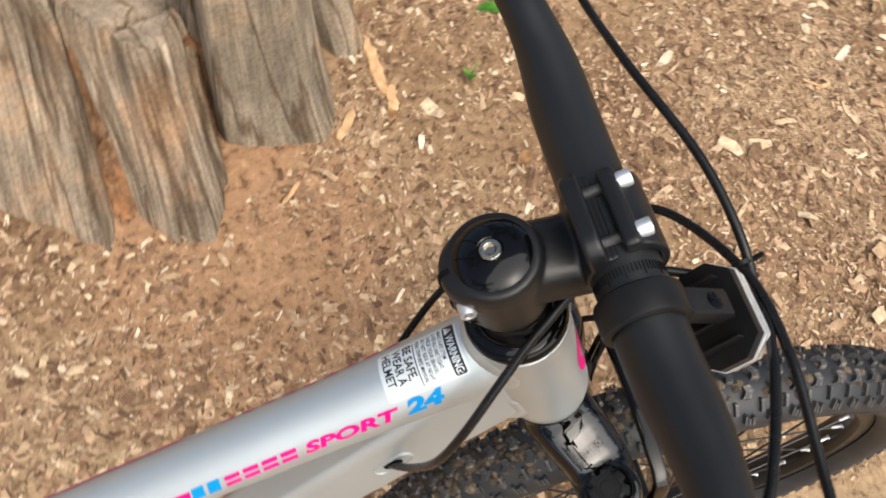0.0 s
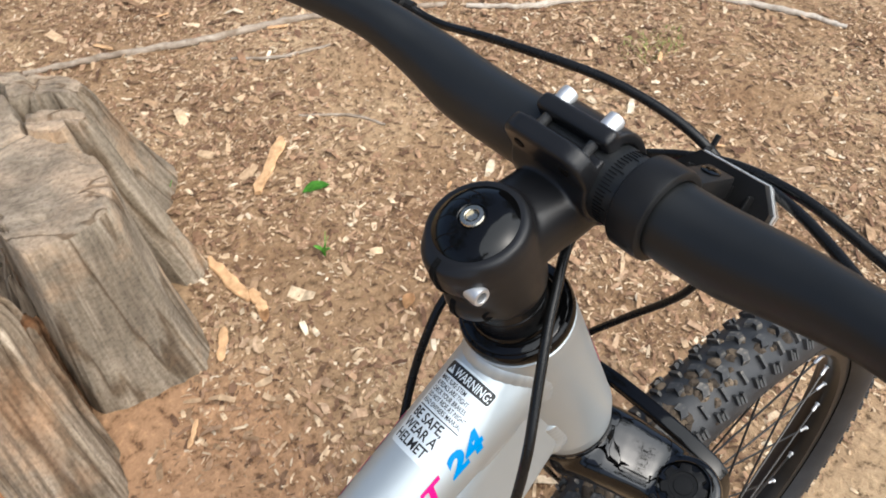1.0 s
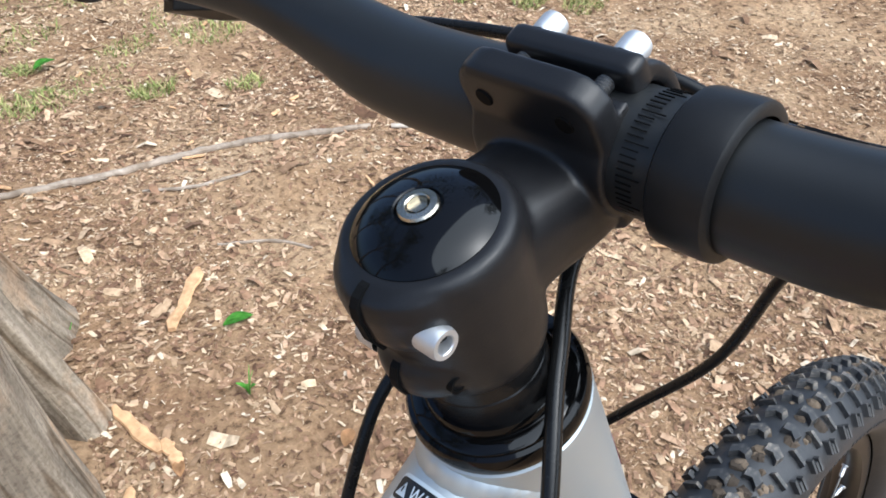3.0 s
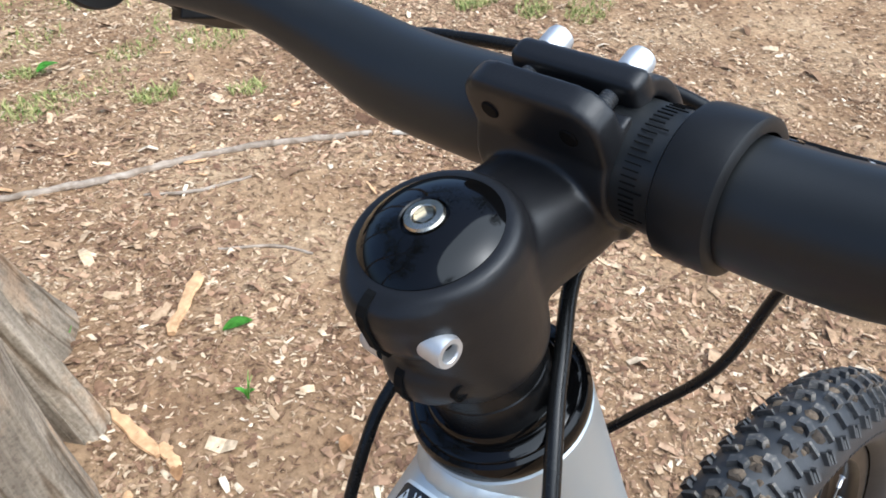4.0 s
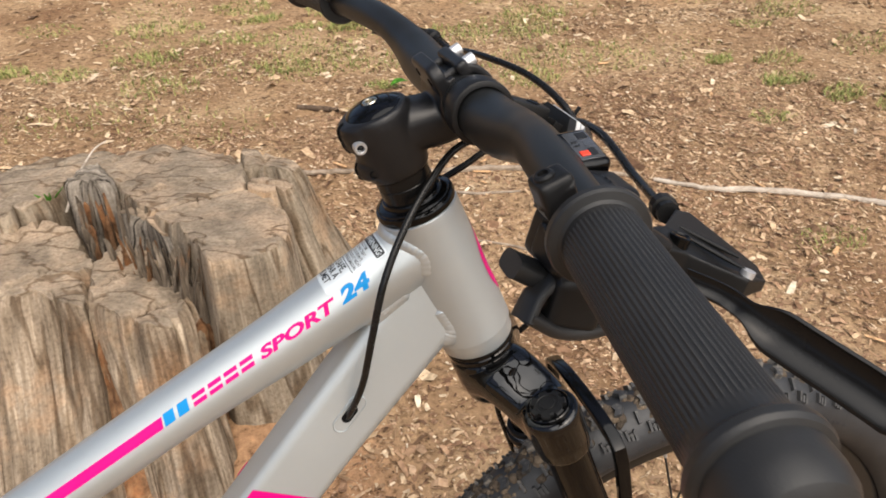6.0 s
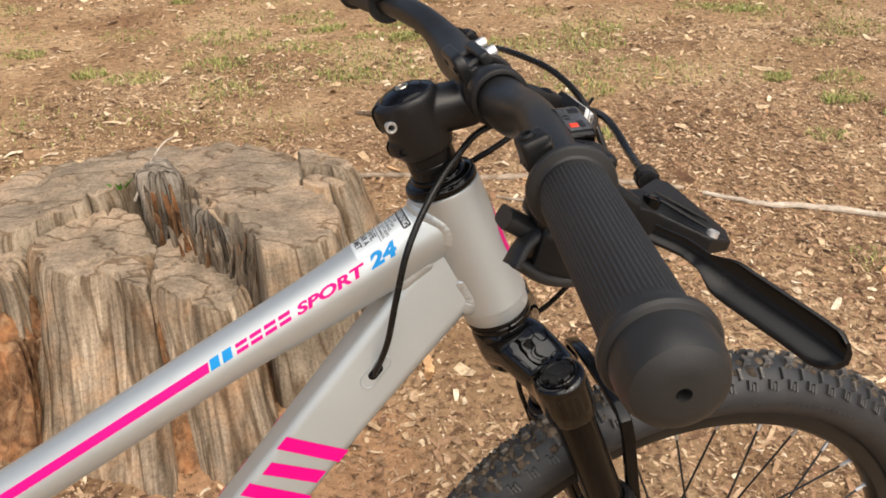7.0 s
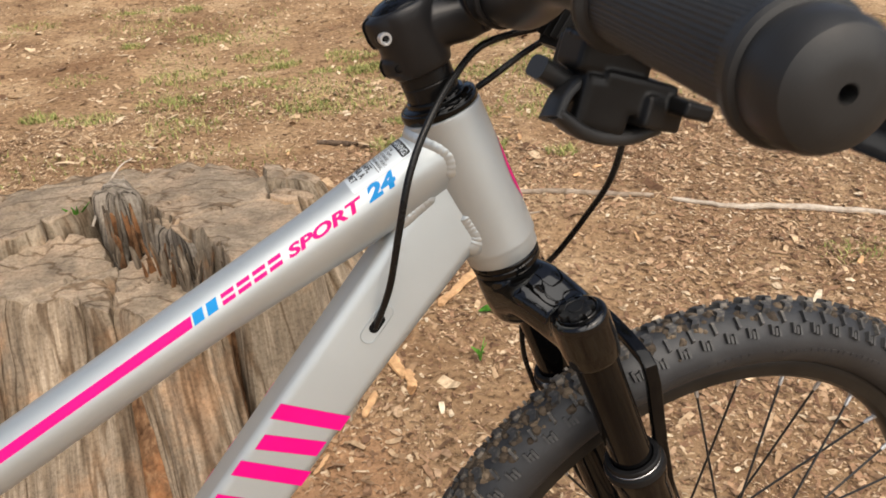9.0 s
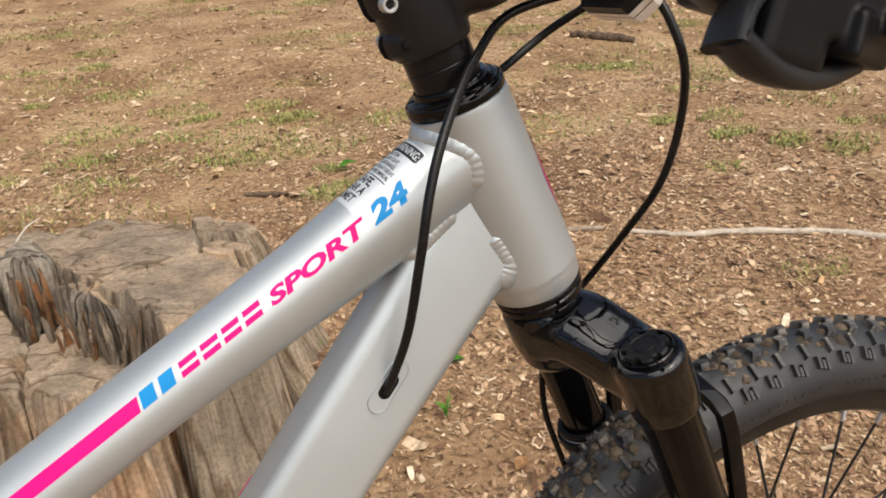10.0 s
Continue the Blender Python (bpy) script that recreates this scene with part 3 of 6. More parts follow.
    stump_block("splinter", stump,
                [(-0.275, 0.985), (-0.235, 0.935), (-0.195, 0.885), (-0.180, 0.915), (-0.205, 0.985), (-0.25, 1.04)],
                [(-0.295, 0.96), (-0.235, 0.90), (-0.185, 0.855), (-0.16, 0.90), (-0.19, 1.0), (-0.26, 1.06)],
                0.320, 23, rough=0.012, cracks=9, flare=1.0, z_base=0.15, mat=(SPLINTER, STUMP_TOP))
    rng = random.Random(58)
    for k in range(84):
        # upright shards along the broken ledge and round the hollow
        t = rng.random()
        if k < 58:
            x, y, top = -0.285 + 0.150 * t + rng.uniform(-0.02, 0.012), 0.925 - 0.130 * t + rng.uniform(-0.025, 0.012), rng.uniform(0.245, 0.332)
        else:
            x, y, top = -0.355 + 0.125 * t, 1.005 - 0.03 * t + rng.uniform(-0.02, 0.02), rng.uniform(0.29, 0.362)
        wide, deep, tall = rng.uniform(0.004, 0.013), rng.uniform(0.003, 0.008), rng.uniform(0.07, 0.13)
        bm = bmesh.new()
        m = pose(x, y, top - tall / 2, rng.uniform(-9, 9), rng.uniform(-9, 9), rng.uniform(-35, 60))
        rows = []
        for h, w in ((-0.5, 1.0), (0.15, 0.95), (0.40, 0.6), (0.5, 0.22)):
            skew = rng.uniform(-0.25, 0.25) * wide
            rows.append([bm.verts.new(m @ Vector((a * wide * w / 2 + skew, b * deep * max(w, 0.5) / 2, h * tall))) for a, b in ((-1, -1), (1, -0.7), (0.9, 1), (-0.8, 0.9))])
        for p, q in zip(rows, rows[1:]):
            for i in range(4):
                bm.faces.new((p[i], p[(i + 1) % 4], q[(i + 1) % 4], q[i]))
        bm.faces.new(rows[-1])
        part("shard", bm, SHARD if k % 3 else ROT, stump, smooth=False)
    rng = random.Random(77)
    for k in range(70):
        t = rng.random()
        x, y = -0.44 + 0.27 * t + rng.uniform(-0.03, 0.03), 0.97 - 0.14 * t + rng.uniform(-0.05, 0.05)
        bm = bmesh.new()
        block(bm, (rng.uniform(0.008, 0.03), rng.uniform(0.004, 0.010), rng.uniform(0.003, 0.006)), pose(x, y, 0.212 - 0.02 * t + rng.uniform(0, 0.020), rng.uniform(-30, 30), rng.uniform(-30, 30), rng.uniform(0, 180)), 0.001, 1)
        part("rot_chip", bm, ROT if k % 3 else CHIP, stump, smooth=False)
    return stump


build_stump()

# ---------------------------------------------------------------- bicycle
# Bike frame of reference: x ahead, y to its left, z up; the whole bike leans to its left on its stand.
LEAN = 6.53
bike = tagged(new("bicycle"), "silver hardtail mountain bicycle with pink and blue lettering, parked", "bicycle")
bike.matrix_world = pose(0, 0, 0, -LEAN, 0, 0)
HEAD = Vector((0.0, 0.0, 0.87))
DOWN = Vector((0.332, 0.0, -0.9433)).normalized()
FORE = Vector((0.9433, 0.0, 0.332)).normalized()
SIDE = Vector((0.0, 1.0, 0.0))
STEER = 2.8


def on_axis(s):
    return HEAD + DOWN * s


# the frame is turned a little against the fork
FRAME = Matrix.Translation(HEAD) @ Matrix.Rotation(radians(STEER), 4, -DOWN) @ Matrix.Translation(-HEAD)


def frame_part(name, bm, mat, label="", parent=None, **kw):
    ob = part(name, bm, mat, parent or bike, label, **kw)
    if parent is None:
        ob.matrix_basis = FRAME
    return ob



def fused(name, bm, mat, parent, label="", voxel=0.0008, rounds=6):
    """Overlapping solids melted into one skin with soft fillets."""
    ob = part(name, bm, mat, parent, label)
    r = ob.modifiers.new("remesh", "REMESH")
    r.mode, r.voxel_size, r.use_smooth_shade = "VOXEL", voxel, True
    s = ob.modifiers.new("smooth", "SMOOTH")
    s.factor, s.iterations = 0.5, rounds
    return ob


# head tube and headset; the head tube widens downwards
def head_mid(s):
    return on_axis(s) + FORE * (0.0006 + 0.0013 * (s - 0.08) / 0.115)


def head_radius(s):
    k = min(1.0, max(0.0, (s - 0.08) / 0.104))
    return 0.0270 + 0.0015 * k


def turned(bm, profile, seg=64):
    """Rings of (radius, distance down the steering axis) about the head tube's own middle line."""
    rings = []
    for r, d in profile:
        rings.append([bm.verts.new(head_mid(d) + (FORE * math.cos(t) + SIDE * math.sin(t)) * r) for t in (2 * math.pi * k / seg for k in range(seg))])
    for p, q in zip(rings, rings[1:]):
        for k in range(seg):
            bm.faces.new((p[k], p[(k + 1) % seg], q[(k + 1) % seg], q[k]))
    return bm


bm = bmesh.new()
turned(bm, [(0.0175, 0.0778), (0.0262, 0.0774), (0.0270, 0.0780), (0.0272, 0.0795)] + [(head_radius(0.083 + 0.0098 * k), 0.083 + 0.0098 * k) for k in range(11)] + [(0.0286, 0.1832), (0.0283, 0.1842), (0.0272, 0.1846), (0.0271, 0.1858), (0.0268, 0.1944), (0.0262, 0.1952), (0.018, 0.1952)])
head_tube = frame_part("head_tube", bm, SILVER)
bm = bmesh.new()
turned(bm, [(0.0145, 0.0655), (0.0196, 0.0657), (0.0203, 0.0668), (0.0205, 0.0684), (0.0212, 0.0686), (0.0240, 0.0690), (0.0247, 0.0696), (0.0249, 0.0704), (0.0262, 0.0708), (0.0270, 0.0722), (0.0272, 0.0745), (0.0268, 0.0765), (0.0250, 0.0776), (0.015, 0.0776)])
frame_part("headset_cup", bm, GLOSS_BLACK, "glossy black headset cup")
bm = bmesh.new()
turned(bm, [(0.016, 0.1950), (0.0256, 0.1954), (0.0262, 0.1966), (0.0262, 0.1985), (0.0250, 0.1992), (0.0250, 0.2002), (0.0258, 0.2010), (0.0257, 0.2045), (0.0248, 0.2056), (0.0240, 0.2066), (0.016, 0.2066)])
frame_part("lower_headset_cup", bm, GLOSS_BLACK, "black lower headset ring")
bm = bmesh.new()
lathe(bm, on_axis(0), DOWN, [(0.010, 0.0445), (0.0174, 0.0445), (0.0180, 0.0452), (0.0180, 0.0548), (0.0177, 0.0552), (0.0177, 0.0556), (0.0180, 0.0560), (0.0180, 0.0662), (0.0165, 0.0668), (0.010, 0.0670)], 48)
part("headset_spacer", bm, SEMI_BLACK, bike, "black headset spacer under the stem")

# top tube and down tube
TT0, TT1 = Vector((0.0356, 0, 0.7755)), Vector((-0.44, 0, 0.5322))
TTL = (TT1 - TT0).length
TTD = (TT1 - TT0).normalized()
TTU = Vector((-TTD.z, 0, TTD.x)) * -1


def tt_radii(s):
    k = min(1.0, max(0.0, s / 0.12))
    return 0.0240 - 0.0042 * k, 0.0228 - 0.0042 * k


def tt_low(s):
    """Depth of the tube's lower half, which drops to meet the down tube."""
    k = min(1.0, max(0.0, 1.0 - (s - 0.06) / 0.17))
    return 0.0186 + 0.0088 * k * k * (3 - 2 * k)


def tt_point(s, degrees, lift=0.0):
    """A point on the top tube: distance from the head, angle from its top towards the bike's right side."""
    ra, rb = tt_radii(s)
    a = radians(degrees)
    rb = tt_low(s) if math.cos(a) < 0 else rb
    return TT0 + TTD * s - SIDE * math.sin(a) * (ra + lift) + TTU * math.cos(a) * (rb + lift)


bm = bmesh.new()
rings = [[bm.verts.new(tt_point(TTL * j / 60, 7.5 * k)) for k in range(48)] for j in range(61)]
for p, q in zip(rings, rings[1:]):
    for k in range(48):
        bm.faces.new((p[k], p[(k + 1) % 48], q[(k + 1) % 48], q[k]))
bm.faces.new(rings[-1])
top_tube = frame_part("top_tube", bm, SILVER)
DT0, DT1 = Vector((0.0413, 0, 0.7480)), Vector((-0.3280, 0, 0.327))
DTD = (DT1 - DT0).normalized()
DTN = Vector((-DTD.z, 0, DTD.x))
DT_A, DT_B, DT_R = 0.0226, 0.0256, 0.0085
front_sign = 1 if DTN.x > 0 else -1


def dt_width(b):
    """Half the tube's width at height b across it, -1 at the rear ridge and 1 at the front."""
    return DT_A * (0.82 + 0.18 * b)


def dt_section():
    """The rounded box section, from the middle of its front towards the bike's right side."""
    out, a, b, r = [], DT_A - DT_R, DT_B - DT_R, DT_R
    for cx, cy, a0 in ((a, b, 90), (a, -b, 0), (-a, -b, -90), (-a, b, -180)):
        out += [(cx + r * math.cos(radians(a0 - 10 * k)), cy + r * math.sin(radians(a0 - 10 * k))) for k in range(10)]
    return [(x * dt_width(y / DT_B) / DT_A, y) for x, y in out]


DT_SECTION = dt_section()


def dt_deep(s):
    """How much deeper the front half of the tube gets towards the head."""
    return 1.0 + 0.30 * max(0.0, 1.0 - s / 0.17) ** 1.3


def dt_point(s, k):
    """A point on the down tube: distance from the head, and place round its section."""
    i, f = int(math.floor(k)) % 40, k - math.floor(k)
    (x0, y0), (x1, y1) = DT_SECTION[i], DT_SECTION[(i + 1) % 40]
    y = y0 + (y1 - y0) * f
    return DT0 + DTD * s - SIDE * (x0 + (x1 - x0) * f) + DTN * front_sign * y * (dt_deep(s) if y > 0 else 1.0)


bm = bmesh.new()
rings = [[bm.verts.new(dt_point((DT1 - DT0).length * j / 20, k)) for k in range(40)] for j in range(21)]
for p, q in zip(rings, rings[1:]):
    for k in range(40):
        bm.faces.new((p[k], p[(k + 1) % 40], q[(k + 1) % 40], q[k]))
down_tube = frame_part("down_tube", bm, SILVER)


def dt_inside(p):
    q = p - DT0
    y = q.dot(DTN) * front_sign
    y = y / dt_deep(q.dot(DTD)) if y > 0 else y
    x = q.y * DT_A / dt_width(max(-1.0, min(1.0, y / DT_B)))
    u, v = abs(x) - DT_A + DT_R, abs(y) - DT_B + DT_R
    return math.hypot(max(u, 0), max(v, 0)) + min(max(u, v), 0) - DT_R


def head_gap(p):
    """How far p lies outside the head tube."""
    s = (p - HEAD).dot(DOWN)
    return (p - head_mid(s)).length - head_radius(s)


def root(f, a, b):
    fa = f(a)
    for _ in range(40):
        m = (a + b) / 2
        if (f(m) > 0) == (fa > 0):
            a = m
        else:
            b = m
    return (a + b) / 2


def slope(f, p):
    """Outward direction of the surface f = 0 at p."""
    e = 0.0002
    return Vector([f(p + d) - f(p - d) for d in (Vector((e, 0, 0)), Vector((0, e, 0)), Vector((0, 0, e)))]).normalized()


def bead(pts, f, g, r):
    """A broad rippled weld bead along the seam of the surfaces f and g."""
    path = []
    for p in pts:
        a, b = slope(f, p), slope(g, p)
        path.append(p - (a + b).normalized() * r * (0.62 + 0.31 * max(0.0, a.dot(b))))
    path = smooth_path(path, 6)
    fine, step, left = [path[0]], 0.0004, 0.0004
    for a, b in zip(path, path[1:]):
        seg, at = (b - a).length, 0.0
        while seg - at > left:
            at += left
            fine.append(a.lerp(b, at / seg))
            left = step
        left -= seg - at
    n = len(fine)
    rr = []
    for i in range(n):
        q = (i * step / 0.0032 + 0.22 * math.sin(i * 0.05)) % 1.0
        end = min(1.0, 0.45 + 0.55 * min(i, n - 1 - i) * step / 0.009)
        rr.append(r * end * (0.985 + 0.022 * (1 - (2 * q - 1) ** 2)))
    b = bmesh.new()
    sweep(b, fine, rr, 28)
    frame_part("weld_bead", b, WELD, "rippled painted weld bead", angle=60)


def tt_inside(p):
    q = p - TT0
    ra, rb = tt_radii(q.dot(TTD))
    rb = tt_low(q.dot(TTD)) if q.dot(TTU) < 0 else rb
    return (q.y / ra) ** 2 + (q.dot(TTU) / rb) ** 2 - 1


pts = []
for k in range(41):
    a = -180 + 360 * k / 40
    p = tt_point(root(lambda s: head_gap(tt_point(s, a)), 0.0, 0.09), a)
    if dt_inside(p) > -0.004:
        pts.append(p)
bead(pts, head_gap, tt_inside, 0.0105)
pts = []
for k in range(80):
    p = dt_point(root(lambda s: head_gap(dt_point(s, k / 2)), 0.0, 0.16), k / 2)
    if tt_inside(p) > -0.1:
        pts.append(p)
cut = max(range(len(pts)), key=lambda i: (pts[i] - pts[i - 1]).length)
bead(pts[cut:] + pts[:cut], head_gap, dt_inside, 0.0105)
for sd in (-1, 1):
    pts = []
    for k in range(30):
        s = 0.03 + 0.0042 * k
        f = lambda a: dt_inside(tt_point(s, -sd * a))
        if f(75) > 0 > f(178):
            p = tt_point(s, -sd * root(f, 75, 178))
            if head_gap(p) > -0.001:
                pts.append(p)
    if len(pts) > 3:
        bead(pts, tt_inside, dt_inside, 0.0085)

# cable ports in the down tube
def port_place(p, sd):
    """The spot on the tube's side level with p, and the direction across the tube there."""
    def skin(q):
        b = q.dot(DTN) * front_sign / DT_B
        return SIDE * sd * dt_width(b)
    q = p - DT0
    a, b = q - DTN * 0.004, q + DTN * 0.004
    a, b = a + skin(a), b + skin(b)
    return p + skin(q), ((b - a) if sd * DTD.cross(b - a).y > 0 else (a - b)).normalized()


for sd in (-1, 1):
    at, across = port_place(Vector((-0.0367, 0, 0.6584)), sd)
    ob_m = axes(DTD, across, DTD.cross(across), at)
    bm = bmesh.new()
    rings = []
    for half_l, half_w, z in ((0.0100, 0.0060, -0.002), (0.0100, 0.0060, 0.0007), (0.0100, 0.0056, 0.0012), (0.0100, 0.0053, 0.0012), (0.0100, 0.0051, 0.0006)):
        ring = []
        for k in range(40):
            a = 2 * math.pi * k / 40
            ring.append(bm.verts.new(ob_m @ Vector((math.copysign(half_l, math.cos(a)) + half_w * math.cos(a), half_w * math.sin(a), z))))
        rings.append(ring)
    for a, b in zip(rings, rings[1:]):
        for k in range(40):
            bm.faces.new((a[k], a[(k + 1) % 40], b[(k + 1) % 40], b[k]))
    bm.faces.new(rings[-1])
    port = part("cable_port", bm, SILVER, down_tube, "oval cable port set in the tube")
    # raised near-black oval paints the shade inside the port's opening
    bm = bmesh.new()
    ring = [(math.copysign(0.0034, math.cos(a)) + 0.0034 * math.cos(a), 0.0034 * math.sin(a)) for a in (2 * math.pi * (k + 0.5) / 24 for k in range(24))]
    top = [bm.verts.new(ob_m @ Vector((x, y, 0.0012))) for x, y in ring]
    low = [bm.verts.new(ob_m @ Vector((x * 1.1, y * 1.1, 0.0004))) for x, y in ring]
    for k in range(24):
        bm.faces.new((top[k], top[(k + 1) % 24], low[(k + 1) % 24], low[k]))
    bm.faces.new(top)
    part("port_hole_shade", bm, HOLE_SHADE_AND_MARKS, down_tube)


# lettering on the tubes
def text_mesh(body, size, shear=0.0, bold=0.0, align="LEFT", width=1.0):
    """Built-in letters as a flat bmesh in x and y."""
    cu = bpy.data.curves.new("text", "FONT")
    cu.body, cu.size, cu.shear, cu.offset, cu.align_x = body, 1.0, shear, bold, align
    cu.resolution_u = 3
    ob = bpy.data.objects.new("text", cu)
    scene.collection.objects.link(ob)
    me = bpy.data.meshes.new_from_object(ob.evaluated_get(bpy.context.evaluated_depsgraph_get()))
    b = bmesh.new()
    b.from_mesh(me)
    bpy.data.objects.remove(ob)
    bpy.data.curves.remove(cu)
    bpy.data.meshes.remove(me)
    bmesh.ops.transform(b, matrix=Matrix.Diagonal((size * width, size, 1, 1)), verts=b.verts)
    return b


def polygon_mesh(polys):
    b = bmesh.new()
    for poly in polys:
        b.faces.new([b.verts.new((x, y, 0)) for x, y in poly])
    return b


def wrap(name, b, mat, where, across, step=0.0016, label="", parent=None):
    """Lays a flat bmesh on a tube by where(x, y); cuts it fine in the direction that bends."""
    for axis in across:
        lo, hi = min(v.co[axis] for v in b.verts), max(v.co[axis] for v in b.verts)
        k = lo + step
        while k < hi:
            co, no = [0, 0, 0], [0, 0, 0]
            co[axis], no[axis] = k, 1
            bmesh.ops.bisect_plane(b, geom=list(b.verts) + list(b.edges) + list(b.faces), plane_co=co, plane_no=no)
            k += step
    for v in b.verts:
        v.co = where(v.co.x, v.co.y)
    return part(name, b, mat, parent or top_tube, label, angle=80)


ARC = 0.0200
LIFT = 0.00025


def along_tube(x0, degrees):
    """x runs towards the head from distance x0, y runs up round the tube."""
    return lambda x, y: tt_point(x0 - x, degrees - math.degrees(y / ARC), LIFT)


BASE_DEG = 72
wrap("lettering", text_mesh("SPORT", 0.0104, 0.26, 0.042, width=1.80), PINK, along_tube(0.1370, BASE_DEG), (1,), label="pink printed word")
wrap("lettering", text_mesh("24", 0.0124, 0.26, 0.052, width=1.66), BLUE, along_tube(0.0740, BASE_DEG), (1,), label="blue printed number")
for k in range(4):
    # stacked slanted bars in place of each letter of the maker's word
    for y0, y1 in ((0.0, 0.0029), (0.0046, 0.0075)):
        x, w, lean = 0.01215 * k, 0.0098, 0.30
        quad = [(x + lean * y0, y0), (x + w + lean * y0, y0), (x + w + lean * y1, y1), (x + lean * y1, y1)]
        wrap("maker_mark", polygon_mesh([quad]), PINK, along_tube(0.1885, BASE_DEG), (1,), label="pink printed bar")
for k in range(2):
    x = 0.0105 * k
    wrap("blue_bar", polygon_mesh([[(x, 0), (x + 0.0078, 0), (x + 0.0106, 0.0082), (x + 0.0028, 0.0082)]]), BLUE, along_tube(0.2105, BASE_DEG), (1,))
for sgn in (1, -1):
    wrap("pink_stripe", polygon_mesh([[(0, 0), (0.20, 0), (0.2028, 0.0074), (0, 0.0074)]]), PINK, (lambda g: lambda x, y: tt_point(0.4120 - x, g * (BASE_DEG - math.degrees(y / ARC)), LIFT))(sgn), (1,), label="long pink stripe")
for k in range(9):
    x = 0.0135 * k
    wrap("maker_mark", polygon_mesh([[(x, 0), (x + 0.009, 0), (x + 0.0112, 0.0067), (x + 0.0022, 0.0067)]]), PINK, lambda x, y: tt_point(0.1850 - x, -(BASE_DEG - math.degrees(y / ARC)), LIFT), (1,), label="pink printed bar")

# warning label, read from the saddle
LAB_MID, LAB_S0 = 4.0, 0.0320


def on_label(lift):
    return lambda x, y: tt_point(LAB_S0 - y, LAB_MID + math.degrees(0.92 * x / ARC), lift)


def rounded(x0, y0, x1, y1, r):
    out = []
    for cx, cy, a0 in ((x1 - r, y1 - r, 0), (x0 + r, y1 - r, 90), (x0 + r, y0 + r, 180), (x1 - r, y0 + r, 270)):
        out += [(cx + r * math.cos(radians(a0 + 18 * k)), cy + r * math.sin(radians(a0 + 18 * k))) for k in range(6)]
    return out


sticker = wrap("warning_label", polygon_mesh([rounded(-0.0148, -0.0475, 0.0148, 0.0, 0.002)]), LABEL, on_label(0.0001), (0,), label="pale warning sticker with black print")
wrap("black_band", polygon_mesh([rounded(-0.0142, -0.0080, 0.0142, -0.0012, 0.0014)]), INK, on_label(0.0003), (0,), parent=top_tube)


def label_line(body, size, x, y, mat=INK, bold=0.0, width=1.0, lift=0.0003):
    b = text_mesh(body, size, 0.0, bold, width=width)
    bmesh.ops.translate(b, verts=b.verts, vec=(x, y, 0))
    wrap("label_print", b, mat, on_label(lift), (0,), parent=top_tube)


label_line("WARNING:", 0.0062, -0.0074, -0.0067, LABEL, 0.012, 0.66, 0.0005)
wrap("label_print", polygon_mesh([[(-0.0130, -0.0068), (-0.0082, -0.0068), (-0.0106, -0.0025)]]), LABEL, on_label(0.0005), (0,), parent=top_tube)
wrap("label_print", polygon_mesh([[(-0.0109, -0.0056), (-0.0103, -0.0056), (-0.0102, -0.0038), (-0.0110, -0.0038)]]), INK, on_label(0.0007), (), parent=top_tube)
for k, body in enumerate(("MAKE SURE STEM", "& PEDALS ARE TIGHT.", "CHECK YOUR BRAKES.", "DO NOT RIDE AT NIGHT.", "READ OWNERS MANUAL.")):
    label_line(body, 0.0033, -0.0132, -0.0112 - 0.0033 * k, INK, 0.006, 0.66)
wrap("label_print", polygon_mesh([[(-0.0132, -0.0263), (0.0125, -0.0263), (0.0125, -0.0258), (-0.0132, -0.0258)]]), INK, on_label(0.0003), (0,), parent=top_tube)
for k, body in enumerate(("BE SAFE,", "WEAR A", "HELMET")):
    label_line(body, 0.0070, -0.0132, -0.0322 - 0.0063 * k, INK, 0.018, 0.80)

# maker's marks on the down tube and the head tube
for sd in (-1, 1):
    for k, s in enumerate((0.186, 0.211, 0.236, 0.266, 0.291, 0.321, 0.346)):
        half = 0.0235 if k % 3 != 1 else 0.020
        b = bmesh.new()
        y = sd * (DT_A + 0.0003)
        quad = [(s, -half), (s + 0.013, -half), (s + 0.013 + 0.016, half), (s + 0.016, half)]
        b.faces.new([b.verts.new(DT0 + DTD * u - DTN * v * front_sign + SIDE * sd * (dt_width(-v / DT_B) + 0.0004)) for u, v in quad])
        part("maker_mark", b, PINK, down_tube, "pink slanted bar", smooth=False)


def on_head(x, y):
    """x round the front of the head tube, y up it."""
    a = x / 0.0278
    s = 0.135 - y
    return head_mid(s) + (FORE * math.cos(a) + SIDE * math.sin(a)) * (head_radius(s) + 0.0003)


ring_out = [(0.018 * math.cos(radians(12 * k)), 0.030 * math.sin(radians(12 * k))) for k in range(30)]
ring_in = [(0.011 * math.cos(radians(12 * k)), 0.021 * math.sin(radians(12 * k))) for k in range(30)]
b = bmesh.new()
vo, vi = [b.verts.new((*p, 0)) for p in ring_out], [b.verts.new((*p, 0)) for p in ring_in]
for k in range(30):
    b.faces.new((vo[k], vo[(k + 1) % 30], vi[(k + 1) % 30], vi[k]))
for x0 in (-0.007, 0.002):
    b.faces.new([b.verts.new(q) for q in ((x0, -0.012, 0), (x0 + 0.004, -0.012, 0), (x0 + 0.004, 0.012, 0), (x0, 0.012, 0))])
wrap("head_badge", b, PINK, on_head, (0,), label="pink oval badge", parent=head_tube)

